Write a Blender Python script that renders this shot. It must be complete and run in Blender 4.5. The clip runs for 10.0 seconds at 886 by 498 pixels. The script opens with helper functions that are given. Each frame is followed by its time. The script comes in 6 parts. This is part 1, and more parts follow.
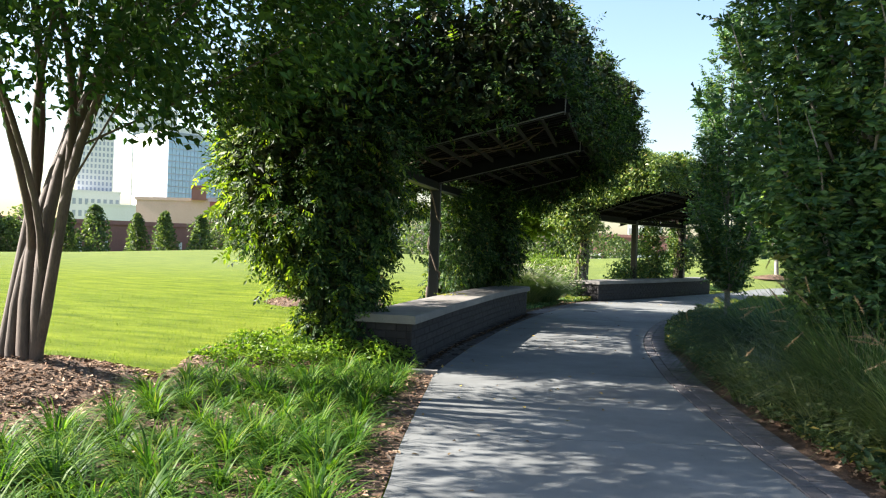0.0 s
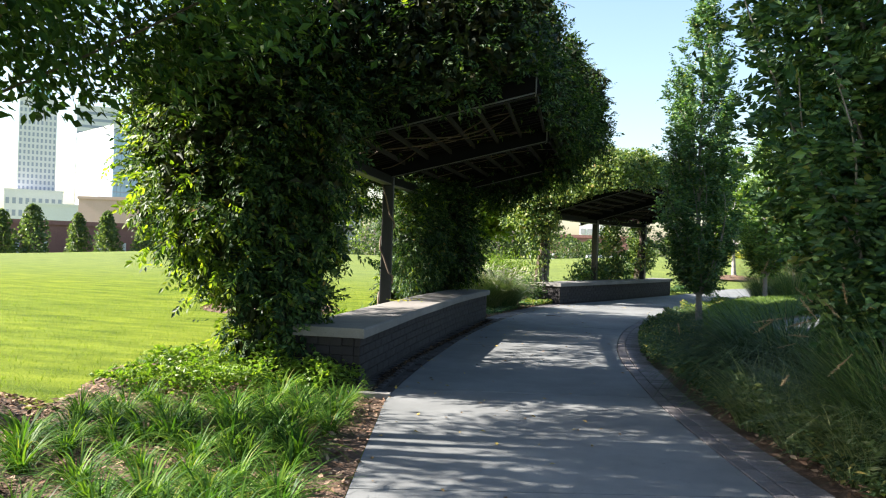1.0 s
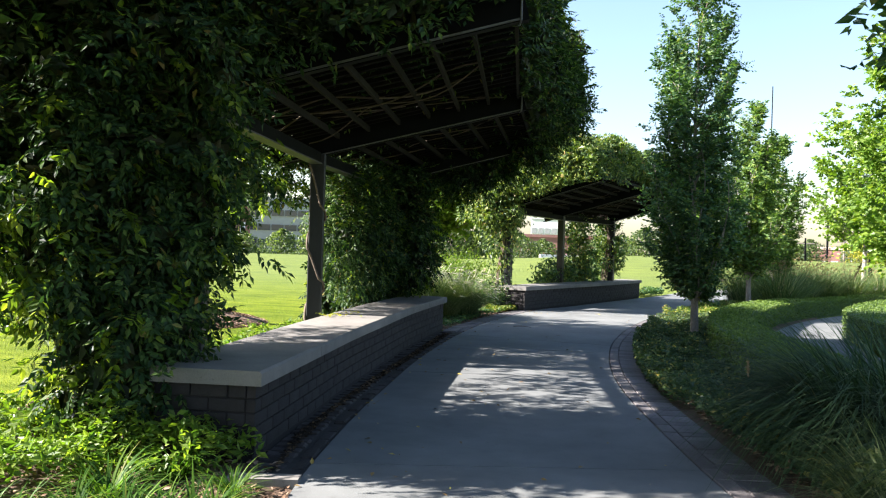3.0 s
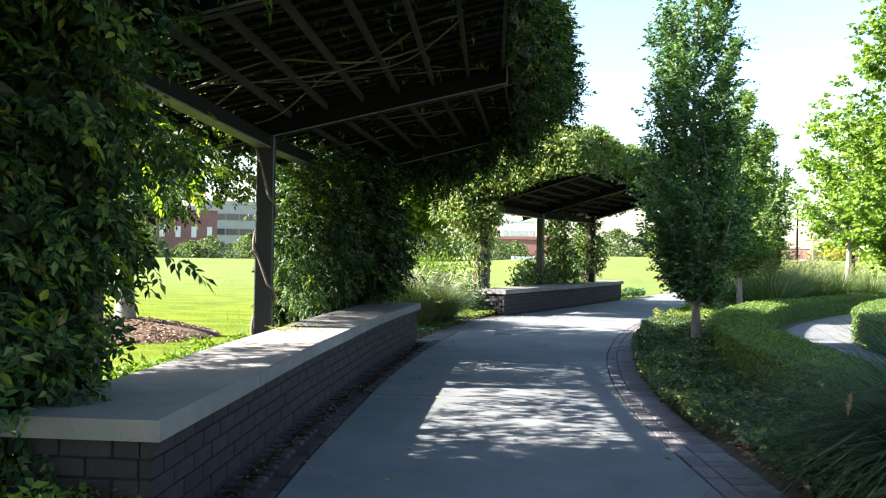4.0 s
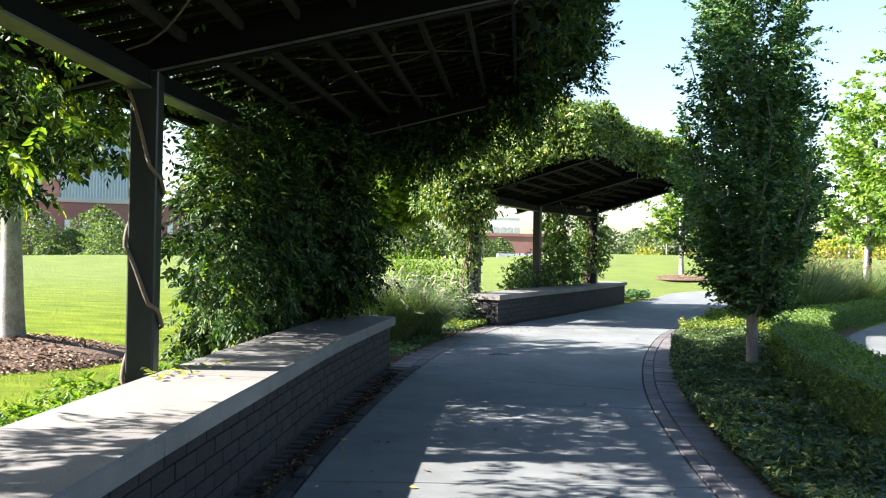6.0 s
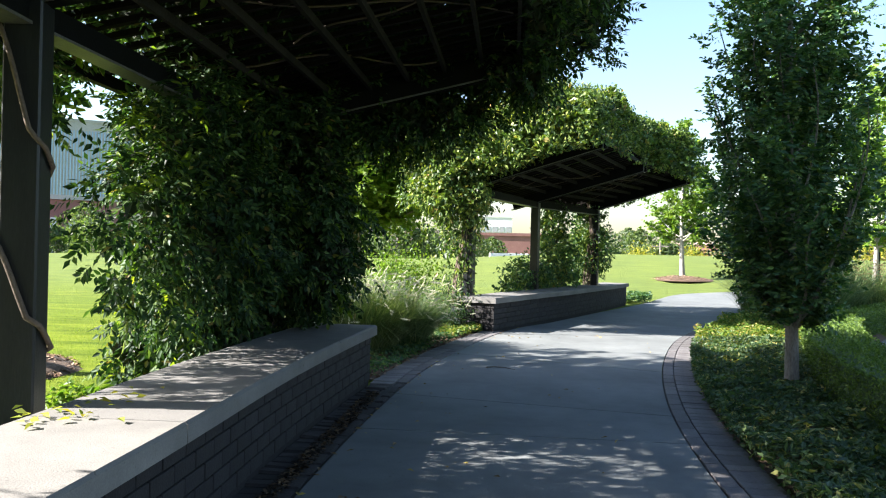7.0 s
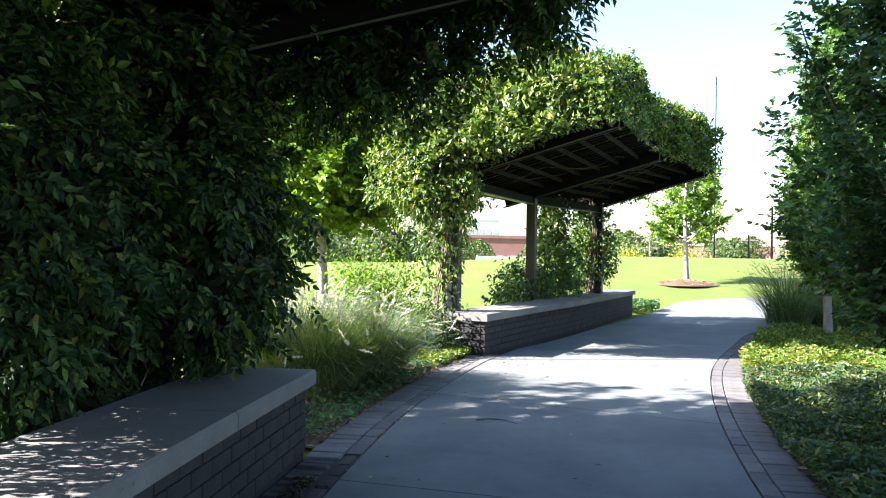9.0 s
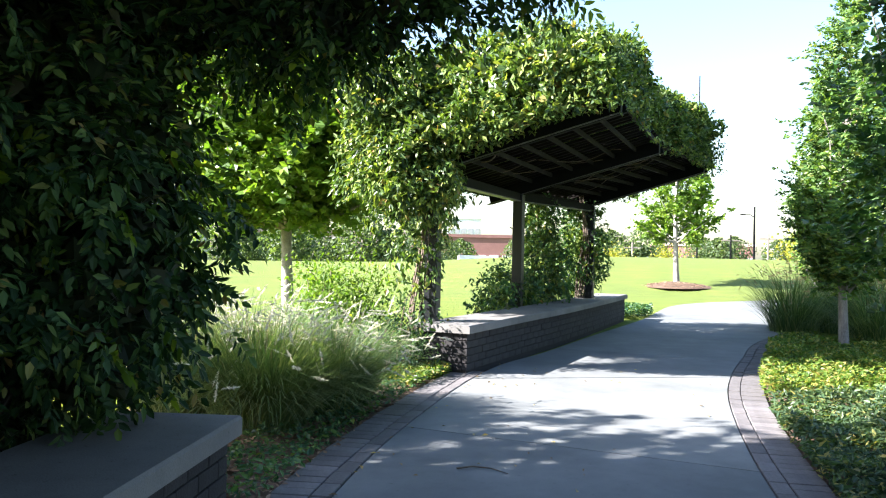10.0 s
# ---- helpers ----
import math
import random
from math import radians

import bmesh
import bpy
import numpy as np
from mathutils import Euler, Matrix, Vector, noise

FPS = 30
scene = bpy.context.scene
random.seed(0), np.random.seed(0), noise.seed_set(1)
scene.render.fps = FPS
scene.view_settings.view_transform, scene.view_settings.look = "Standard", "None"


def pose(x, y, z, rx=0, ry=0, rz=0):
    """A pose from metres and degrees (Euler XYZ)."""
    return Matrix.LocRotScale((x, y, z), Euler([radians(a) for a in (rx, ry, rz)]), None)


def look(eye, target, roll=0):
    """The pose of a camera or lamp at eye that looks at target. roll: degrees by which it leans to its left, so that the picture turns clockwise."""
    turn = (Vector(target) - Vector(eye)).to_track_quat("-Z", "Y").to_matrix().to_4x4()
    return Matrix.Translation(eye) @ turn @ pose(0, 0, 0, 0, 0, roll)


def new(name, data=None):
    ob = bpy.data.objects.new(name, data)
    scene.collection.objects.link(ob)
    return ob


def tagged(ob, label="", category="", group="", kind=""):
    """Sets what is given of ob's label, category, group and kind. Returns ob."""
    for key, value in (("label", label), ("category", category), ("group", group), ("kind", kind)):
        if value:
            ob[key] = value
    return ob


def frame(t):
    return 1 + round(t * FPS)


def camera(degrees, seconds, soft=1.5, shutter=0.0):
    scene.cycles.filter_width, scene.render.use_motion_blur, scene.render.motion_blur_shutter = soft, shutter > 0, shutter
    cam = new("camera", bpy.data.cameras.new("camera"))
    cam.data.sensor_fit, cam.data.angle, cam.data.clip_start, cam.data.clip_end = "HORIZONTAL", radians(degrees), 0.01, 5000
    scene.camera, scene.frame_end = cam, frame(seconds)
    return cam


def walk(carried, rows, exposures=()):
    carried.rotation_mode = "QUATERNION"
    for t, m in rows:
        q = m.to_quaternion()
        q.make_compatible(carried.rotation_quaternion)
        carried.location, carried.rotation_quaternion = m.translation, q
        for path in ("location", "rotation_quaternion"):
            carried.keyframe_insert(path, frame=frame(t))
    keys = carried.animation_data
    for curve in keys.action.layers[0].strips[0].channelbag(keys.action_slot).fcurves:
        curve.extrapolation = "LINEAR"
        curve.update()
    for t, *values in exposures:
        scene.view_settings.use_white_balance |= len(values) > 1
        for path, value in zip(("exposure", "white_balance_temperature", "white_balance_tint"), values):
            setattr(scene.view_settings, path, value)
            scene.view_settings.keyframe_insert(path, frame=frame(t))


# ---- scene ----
cam = camera(58.9, 10.0, 1.15)
EXPO, SKY_STRENGTH, SUN_STRENGTH = 2.42, 0.056, 5.0
PATH = [
    (0, (0.638, 0.182, 1.124), (-0.054, 2.058, 1.12), 2.0),
    (0.5, (0.459, 0.673, 1.131), (-0.173, 2.57, 1.129), 2.0),
    (1, (0.272, 1.165, 1.128), (-0.307, 3.079, 1.129), 1.9),
    (1.5, (0.114, 1.662, 1.131), (-0.426, 3.588, 1.131), 1.9),
    (2, (-0.024, 2.203, 1.127), (-0.544, 4.134, 1.129), 1.8),
    (2.5, (-0.166, 2.731, 1.131), (-0.662, 4.669, 1.132), 1.9),
    (4, (-0.606, 4.444, 1.083), (-0.994, 6.406, 1.097), 1.1),
    (4.5, (-0.715, 4.969, 1.092), (-1.088, 6.934, 1.106), 1.0),
    (5, (-0.83, 5.538, 1.098), (-1.194, 7.504, 1.111), 1.0),
    (5.5, (-0.929, 6.121, 1.11), (-1.284, 8.089, 1.119), 1.0),
    (7, (-1.189, 7.725, 1.095), (-1.516, 9.698, 1.101), 1.3),
    (7.5, (-1.256, 8.275, 1.101), (-1.567, 10.251, 1.109), 1.2),
    (8, (-1.326, 8.781, 1.111), (-1.626, 10.758, 1.121), 1.1),
    (8.5, (-1.397, 9.291, 1.111), (-1.695, 11.269, 1.125), 0.9),
    (9, (-1.439, 9.811, 1.126), (-1.733, 11.789, 1.14), 0.9),
    (9.5, (-1.497, 10.337, 1.132), (-1.775, 12.317, 1.148), 1.0),
    (10, (-1.55, 10.899, 1.164), (-1.798, 12.884, 1.176), 1.1),
]
walk(cam, [(t, look(eye, target, roll)) for t, eye, target, roll in PATH], exposures=[(t, EXPO + e, 6110 - 40 * t, k) for t, e, k in ((0, -0.04, 13.5), (2.5, -0.05, 16.5), (4.2, 0.5, 15), (5.2, 0.4, 15), (7, 0.1, 13), (8.5, 0.61, 15), (10, 0.52, 16))])

# ---------------------------------------------------------------- light
SUN_WAY = Vector((-0.972, -0.236, 0.0)).normalized()
SUN_EL = radians(32)
SUN_DIR = Vector((SUN_WAY.x * math.cos(SUN_EL), SUN_WAY.y * math.cos(SUN_EL), math.sin(SUN_EL)))
world = bpy.data.worlds.new("sky")
scene.world = world
world.use_nodes = True
wn = world.node_tree
sky = wn.nodes.new("ShaderNodeTexSky")
sky.sky_type, sky.sun_disc = "NISHITA", False
sky.sun_elevation, sky.sun_rotation = SUN_EL, math.atan2(SUN_DIR.x, SUN_DIR.y)
sky.air_density, sky.dust_density, sky.ozone_density = 1.35, 1.4, 1.5
wn.links.new(sky.outputs[0], wn.nodes["Background"].inputs[0])
wn.nodes["Background"].inputs[1].default_value = SKY_STRENGTH
sun = new("sun", bpy.data.lights.new("sun", "SUN"))
sun.data.energy, sun.data.angle, sun.data.color = SUN_STRENGTH, radians(0.53), (1.0, 0.91, 0.77)
sun.matrix_world = look((0, 0, 30), Vector((0, 0, 30)) - SUN_DIR)

# ---------------------------------------------------------------- materials
rng = np.random.default_rng(7)


def ramp(nt, fac, stops):
    n = nt.nodes.new("ShaderNodeValToRGB")
    while len(n.color_ramp.elements) < len(stops):
        n.color_ramp.elements.new(0.5)
    for e, (p, c) in zip(n.color_ramp.elements, stops):
        e.position, e.color = p, (*c, 1)
    nt.links.new(fac, n.inputs[0])
    return n.outputs[0]


def noise_tex(nt, scale, detail=4, rough=0.55, stretch=None):
    tc = nt.nodes.new("ShaderNodeTexCoord")
    out = tc.outputs["Object"]
    if stretch:
        mp = nt.nodes.new("ShaderNodeMapping")
        mp.inputs["Scale"].default_value = stretch
        nt.links.new(out, mp.inputs[0])
        out = mp.outputs[0]
    n = nt.nodes.new("ShaderNodeTexNoise")
    n.inputs["Scale"].default_value, n.inputs["Detail"].default_value, n.inputs["Roughness"].default_value = scale, detail, rough
    nt.links.new(out, n.inputs["Vector"])
    return n.outputs["Fac"]


def mix_col(nt, fac, a, b, mode="MIX"):
    n = nt.nodes.new("ShaderNodeMix")
    n.data_type, n.blend_type = "RGBA", mode
    if isinstance(fac, float):
        n.inputs[0].default_value = fac
    else:
        nt.links.new(fac, n.inputs[0])
    for sock, v in ((n.inputs[6], a), (n.inputs[7], b)):
        if isinstance(v, tuple):
            sock.default_value = (*v, 1)
        else:
            nt.links.new(v, sock)
    return n.outputs[2]


def surface(name, dark, light, scale=8.0, fine=60.0, rough=0.8, bump=0.3, metal=0.0, spread=0.0, stretch=None, spec=0.4, depth=0.01):
    """A rough solid: two scales of stain and grain, relief, and a shade of its own per object."""
    m = bpy.data.materials.new(name)
    m.use_nodes = True
    nt = m.node_tree
    b = nt.nodes["Principled BSDF"]
    coarse = noise_tex(nt, scale, 5, 0.6, stretch)
    grain = noise_tex(nt, fine, 3, 0.6, stretch)
    add = nt.nodes.new("ShaderNodeMath")
    add.operation = "MULTIPLY_ADD"
    nt.links.new(grain, add.inputs[0])
    add.inputs[1].default_value = 0.5
    half = nt.nodes.new("ShaderNodeMath")
    half.operation = "MULTIPLY"
    nt.links.new(coarse, half.inputs[0])
    half.inputs[1].default_value = 0.6
    nt.links.new(half.outputs[0], add.inputs[2])
    col = ramp(nt, add.outputs[0], [(0.32, dark), (0.75, light)])
    if spread:
        info = nt.nodes.new("ShaderNodeObjectInfo")
        tone = ramp(nt, info.outputs["Random"], [(0.0, (1 - spread,) * 3), (1.0, (1 + spread * 0.6,) * 3)])
        col = mix_col(nt, 1.0, col, tone, "MULTIPLY")
    nt.links.new(col, b.inputs["Base Color"])
    b.inputs["Roughness"].default_value, b.inputs["Metallic"].default_value = rough, metal
    b.inputs["Specular IOR Level"].default_value = spec
    bp = nt.nodes.new("ShaderNodeBump")
    bp.inputs["Strength"].default_value, bp.inputs["Distance"].default_value = bump, depth
    nt.links.new(add.outputs[0], bp.inputs["Height"])
    nt.links.new(bp.outputs[0], b.inputs["Normal"])
    return m


def leafy(name, stops, through_light=0.4, rough=0.45, spec=0.35, glow=(1.25, 1.35, 0.45)):
    """Leaves: a tone of their own each, gloss on top, light passing through."""
    m = bpy.data.materials.new(name)
    m.use_nodes = True
    nt = m.node_tree
    b = nt.nodes["Principled BSDF"]
    geo = nt.nodes.new("ShaderNodeNewGeometry")
    col = ramp(nt, geo.outputs["Random Per Island"], stops)
    patch = noise_tex(nt, 1.1, 2)
    col = mix_col(nt, 0.55, col, ramp(nt, patch, [(0.3, (0.6, 0.62, 0.6)), (0.7, (1.25, 1.22, 1.1))]), "MULTIPLY")
    nt.links.new(col, b.inputs["Base Color"])
    b.inputs["Roughness"].default_value, b.inputs["Specular IOR Level"].default_value = rough, spec
    tr = nt.nodes.new("ShaderNodeBsdfTranslucent")
    nt.links.new(mix_col(nt, 1.0, col, glow, "MULTIPLY"), tr.inputs[0])
    mx = nt.nodes.new("ShaderNodeMixShader")
    mx.inputs[0].default_value = through_light
    nt.links.new(b.outputs[0], mx.inputs[1])
    nt.links.new(tr.outputs[0], mx.inputs[2])
    nt.links.new(mx.outputs[0], nt.nodes["Material Output"].inputs[0])
    return m


def lawn_material():
    m = bpy.data.materials.new("lawn")
    m.use_nodes = True
    nt = m.node_tree
    b = nt.nodes["Principled BSDF"]
    broad = noise_tex(nt, 0.35, 4)
    mid = noise_tex(nt, 2.2, 5, 0.65, (0.4, 1.25, 1))
    fine = noise_tex(nt, 70, 4, 0.7)
    c1 = ramp(nt, fine, [(0.3, (0.070, 0.112, 0.008)), (0.7, (0.182, 0.232, 0.026))])
    c2 = ramp(nt, mid, [(0.32, (0.5, 0.58, 0.5)), (0.66, (1.34, 1.22, 1.08))])
    c3 = ramp(nt, broad, [(0.3, (0.9, 0.94, 0.9)), (0.7, (1.12, 1.06, 0.95))])
    col = mix_col(nt, 1.0, mix_col(nt, 1.0, c1, c2, "MULTIPLY"), c3, "MULTIPLY")
    # beyond the shelters the turf blends towards a paler, less saturated tone
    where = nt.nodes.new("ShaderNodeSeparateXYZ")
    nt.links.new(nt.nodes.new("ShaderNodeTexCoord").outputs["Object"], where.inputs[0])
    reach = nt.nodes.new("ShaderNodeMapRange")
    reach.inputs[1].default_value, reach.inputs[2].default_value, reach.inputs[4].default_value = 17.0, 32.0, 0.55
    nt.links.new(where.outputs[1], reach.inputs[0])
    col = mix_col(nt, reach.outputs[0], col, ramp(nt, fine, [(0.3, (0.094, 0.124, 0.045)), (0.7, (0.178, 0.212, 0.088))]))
    nt.links.new(col, b.inputs["Base Color"])
    b.inputs["Roughness"].default_value, b.inputs["Specular IOR Level"].default_value = 0.85, 0.05
    s = nt.nodes.new("ShaderNodeMath")
    s.operation = "ADD"
    nt.links.new(fine, s.inputs[0])
    nt.links.new(mid, s.inputs[1])
    bp = nt.nodes.new("ShaderNodeBump")
    bp.inputs["Strength"].default_value, bp.inputs["Distance"].default_value = 0.6, 0.05
    nt.links.new(s.outputs[0], bp.inputs["Height"])
    nt.links.new(bp.outputs[0], b.inputs["Normal"])
    return m


def concrete_material(name, dark, light, rough=0.85):
    """Broom-finished concrete: pale stains, dark specks, faint lengthwise drag."""
    m = bpy.data.materials.new(name)
    m.use_nodes = True
    nt = m.node_tree
    b = nt.nodes["Principled BSDF"]
    stain = noise_tex(nt, 1.3, 6, 0.62)
    cloud = noise_tex(nt, 6.0, 5, 0.6)
    grain = noise_tex(nt, 160, 2, 0.6)
    speck = noise_tex(nt, 38, 2, 0.5)
    c = ramp(nt, stain, [(0.28, dark), (0.72, light)])
    c = mix_col(nt, 0.6, c, ramp(nt, cloud, [(0.3, (0.82, 0.82, 0.82)), (0.7, (1.1, 1.1, 1.09))]), "MULTIPLY")
    c = mix_col(nt, 0.7, c, ramp(nt, grain, [(0.25, (0.75, 0.75, 0.75)), (0.7, (1.12, 1.12, 1.12))]), "MULTIPLY")
    c = mix_col(nt, 0.8, c, ramp(nt, speck, [(0.24, (0.5, 0.48, 0.45)), (0.33, (1, 1, 1))]), "MULTIPLY")
    info = nt.nodes.new("ShaderNodeObjectInfo")
    c = mix_col(nt, 1.0, c, ramp(nt, info.outputs["Random"], [(0, (0.9, 0.9, 0.91)), (1, (1.06, 1.05, 1.03))]), "MULTIPLY")
    nt.links.new(c, b.inputs["Base Color"])
    b.inputs["Roughness"].default_value, b.inputs["Specular IOR Level"].default_value = rough, 0.35
    bp = nt.nodes.new("ShaderNodeBump")
    bp.inputs["Strength"].default_value, bp.inputs["Distance"].default_value = 0.35, 0.004
    nt.links.new(grain, bp.inputs["Height"])
    nt.links.new(bp.outputs[0], b.inputs["Normal"])
    return m


def glass_material(name, tint, rough=0.08):
    m = bpy.data.materials.new(name)
    m.use_nodes = True
    b = m.node_tree.nodes["Principled BSDF"]
    nt = m.node_tree
    c = ramp(nt, noise_tex(nt, 0.15, 3), [(0.3, tuple(0.8 * v for v in tint)), (0.7, tint)])
    nt.links.new(c, b.inputs["Base Color"])
    b.inputs["Roughness"].default_value, b.inputs["Specular IOR Level"].default_value = rough, 0.8
    return m


M_LAWN = lawn_material()
M_CONC = concrete_material("path_concrete", (0.110, 0.118, 0.117), (0.182, 0.192, 0.189))
M_CAP = concrete_material("cast_stone", (0.135, 0.130, 0.120), (0.226, 0.215, 0.198))
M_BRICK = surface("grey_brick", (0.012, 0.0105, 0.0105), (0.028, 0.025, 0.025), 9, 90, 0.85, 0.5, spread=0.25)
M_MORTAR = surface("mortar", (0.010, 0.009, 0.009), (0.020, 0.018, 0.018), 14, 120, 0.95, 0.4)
M_PAVER = surface("brown_paver", (0.082, 0.075, 0.074), (0.166, 0.154, 0.151), 7, 80, 0.88, 0.5, spread=0.25)
M_SAND = surface("joint_sand", (0.02, 0.019, 0.018), (0.045, 0.043, 0.04), 20, 120, 0.95, 0.4)
M_SOIL = surface("bark_soil", (0.038, 0.024, 0.015), (0.162, 0.102, 0.064), 9, 45, 0.95, 0.9, depth=0.03)
M_CHIP = leafy("bark_chip", [(0.0, (0.068, 0.041, 0.025)), (0.5, (0.212, 0.132, 0.089)), (1.0, (0.408, 0.297, 0.212))], 0.0, 0.9, 0.1)
M_STEEL = surface("black_painted_steel", (0.002, 0.0022, 0.0025), (0.005, 0.0055, 0.0065), 5, 70, 0.6, 0.15, spread=0.15, spec=0.08)
# the beams' black steel made paler: lawn light on the posts in its colour
M_POST = surface("lit_black_steel", (0.006, 0.007, 0.008), (0.020, 0.023, 0.026), 3, 40, 0.4, 0.2, spread=0.15, spec=0.35, stretch=(4, 4, 0.6))
M_JOIST = surface("weathered_grey_steel", (0.010, 0.0092, 0.009), (0.034, 0.031, 0.029), 6, 60, 0.75, 0.3, spread=0.2, spec=0.08)
M_FLANGE = surface("grey_flange_steel", (0.05, 0.05, 0.048), (0.14, 0.137, 0.132), 6, 60, 0.45, 0.2, metal=0.3)
M_SLAT = surface("dark_wood_slat", (0.005, 0.0045, 0.004), (0.018, 0.015, 0.013), 10, 60, 0.8, 0.4, spread=0.3, stretch=(1, 1, 1), spec=0.06)
M_BARK = surface("grey_bark", (0.09, 0.078, 0.066), (0.33, 0.295, 0.255), 5, 40, 0.9, 0.8, stretch=(3, 3, 0.7), depth=0.02)
M_PALEBARK = surface("pale_smooth_bark", (0.10, 0.09, 0.078), (0.40, 0.375, 0.34), 4, 30, 0.85, 0.6, stretch=(2, 2, 1.4), depth=0.01)
M_MYRTLE = surface("smooth_tan_bark", (0.028, 0.021, 0.017), (0.10, 0.074, 0.06), 4, 30, 0.75, 0.4, stretch=(3, 3, 0.6))
M_STEM = surface("vine_stem", (0.05, 0.037, 0.027), (0.17, 0.13, 0.095), 9, 60, 0.85, 0.5)
M_VINE = leafy("vine_leaf", [(0.0, (0.012, 0.030, 0.013)), (0.45, (0.025, 0.054, 0.020)), (0.8, (0.060, 0.108, 0.034)), (0.97, (0.125, 0.172, 0.050)), (1.0, (0.19, 0.13, 0.045))], 0.2, 0.5, 0.14, (1.8, 2.1, 0.5))
# darker copy of vine_leaf: the deep shade inside is put into the colour
M_VINE_SHADE = leafy("shaded_vine_leaf", [(0.0, (0.011, 0.019, 0.008)), (0.6, (0.020, 0.036, 0.013)), (1.0, (0.045, 0.041, 0.018))], 0.06, 0.55, 0.25, (1.4, 1.4, 0.5))
# paler copy of vine_leaf: sunlight on the flank is put into its colour
M_VINE_LIT = leafy("lit_vine_leaf", [(0.0, (0.040, 0.080, 0.013)), (0.5, (0.080, 0.140, 0.020)), (1.0, (0.18, 0.24, 0.035))], 0.5, 0.45, 0.3, (2.2, 2.1, 0.4))
# yellower vine, brightened too so that sunlight sits in the leaf colour
M_VINE2 = leafy("lit_far_vine_leaf", [(0.0, (0.022, 0.048, 0.016)), (0.4, (0.07, 0.128, 0.03)), (0.75, (0.165, 0.235, 0.055)), (0.97, (0.30, 0.335, 0.09)), (1.0, (0.32, 0.19, 0.08))], 0.3, 0.42, 0.38, (1.45, 1.5, 0.4))
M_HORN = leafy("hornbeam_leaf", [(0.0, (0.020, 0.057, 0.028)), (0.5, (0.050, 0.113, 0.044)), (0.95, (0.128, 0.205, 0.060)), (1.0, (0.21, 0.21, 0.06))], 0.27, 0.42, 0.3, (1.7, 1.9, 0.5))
# hornbeam_leaf made paler and yellower, full sun painted into the colour
M_HORN_LIT = leafy("lit_hornbeam_leaf", [(0.0, (0.034, 0.078, 0.022)), (0.5, (0.088, 0.165, 0.040)), (0.95, (0.18, 0.26, 0.06)), (1.0, (0.25, 0.24, 0.07))], 0.32, 0.42, 0.3, (1.6, 1.7, 0.45))
M_MAPLE = leafy("maple_leaf", [(0.0, (0.065, 0.135, 0.014)), (0.5, (0.115, 0.20, 0.022)), (1.0, (0.21, 0.29, 0.042))], 0.44, glow=(1.3, 1.4, 0.4))
M_MYRLEAF = leafy("myrtle_leaf", [(0.0, (0.014, 0.040, 0.012)), (0.5, (0.030, 0.074, 0.018)), (1.0, (0.070, 0.126, 0.026))], 0.3, 0.5, 0.15)
M_LILY = leafy("daylily_blade", [(0.0, (0.020, 0.065, 0.010)), (0.5, (0.058, 0.14, 0.016)), (0.93, (0.15, 0.245, 0.026)), (1.0, (0.28, 0.24, 0.07))], 0.42, 0.55, 0.2)
M_TURF = leafy("turf_blade", [(0.0, (0.092, 0.144, 0.012)), (0.5, (0.140, 0.200, 0.021)), (1.0, (0.200, 0.256, 0.036))], 0.4, 0.6, 0.15)
M_COVER = leafy("ground_cover_leaf", [(0.0, (0.032, 0.067, 0.030)), (0.55, (0.067, 0.114, 0.048)), (0.88, (0.119, 0.166, 0.057)), (1.0, (0.380, 0.314, 0.095))], 0.36)
M_YELCOVER = leafy("yellowing_cover_leaf", [(0.0, (0.053, 0.110, 0.016)), (0.5, (0.114, 0.185, 0.026)), (0.8, (0.220, 0.255, 0.044)), (1.0, (0.387, 0.299, 0.088))], 0.4)
M_HEDGE = leafy("box_leaf", [(0.0, (0.052, 0.100, 0.017)), (0.6, (0.104, 0.171, 0.028)), (1.0, (0.180, 0.247, 0.048))], 0.33)
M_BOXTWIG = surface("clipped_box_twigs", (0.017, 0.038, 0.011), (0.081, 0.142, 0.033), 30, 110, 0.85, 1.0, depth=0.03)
# dirt on the pavers, with the seat wall's shade also darkened into the colour
M_WORN_SHADE = surface("dirty_shaded_paver", (0.022, 0.019, 0.018), (0.065, 0.057, 0.053), 9, 60, 0.92, 0.7, spread=0.35)
M_FOUNT = leafy("fountain_grass_blade", [(0.0, (0.045, 0.09, 0.034)), (0.6, (0.1, 0.165, 0.066)), (0.9, (0.21, 0.27, 0.125)), (1.0, (0.36, 0.34, 0.19))], 0.4)
M_SILVER = leafy("silver_green_blade", [(0.0, (0.08, 0.13, 0.05)), (0.6, (0.165, 0.225, 0.095)), (1.0, (0.34, 0.36, 0.20))], 0.42)
# fountain grass blade made darker, the shade on these clumps in its colour
M_FOUNT_SHADE = leafy("shaded_fountain_blade", [(0.0, (0.018, 0.045, 0.021)), (0.6, (0.045, 0.092, 0.042)), (0.94, (0.10, 0.16, 0.075)), (1.0, (0.24, 0.24, 0.13))], 0.25, 0.65, 0.12)
M_PLUME = leafy("pale_plume", [(0.0, (0.55, 0.52, 0.43)), (1.0, (0.78, 0.75, 0.66))], 0.45, 0.8, 0.1, (1.0, 1.0, 0.9))
M_TAN = leafy("tan_plume", [(0.0, (0.27, 0.20, 0.11)), (1.0, (0.45, 0.35, 0.22))], 0.4, 0.8, 0.1, (1.0, 0.95, 0.8))
M_YELLOW = leafy("yellowing_leaf", [(0.0, (0.136, 0.187, 0.025)), (0.5, (0.272, 0.272, 0.034)), (1.0, (0.425, 0.357, 0.043))], 0.4)
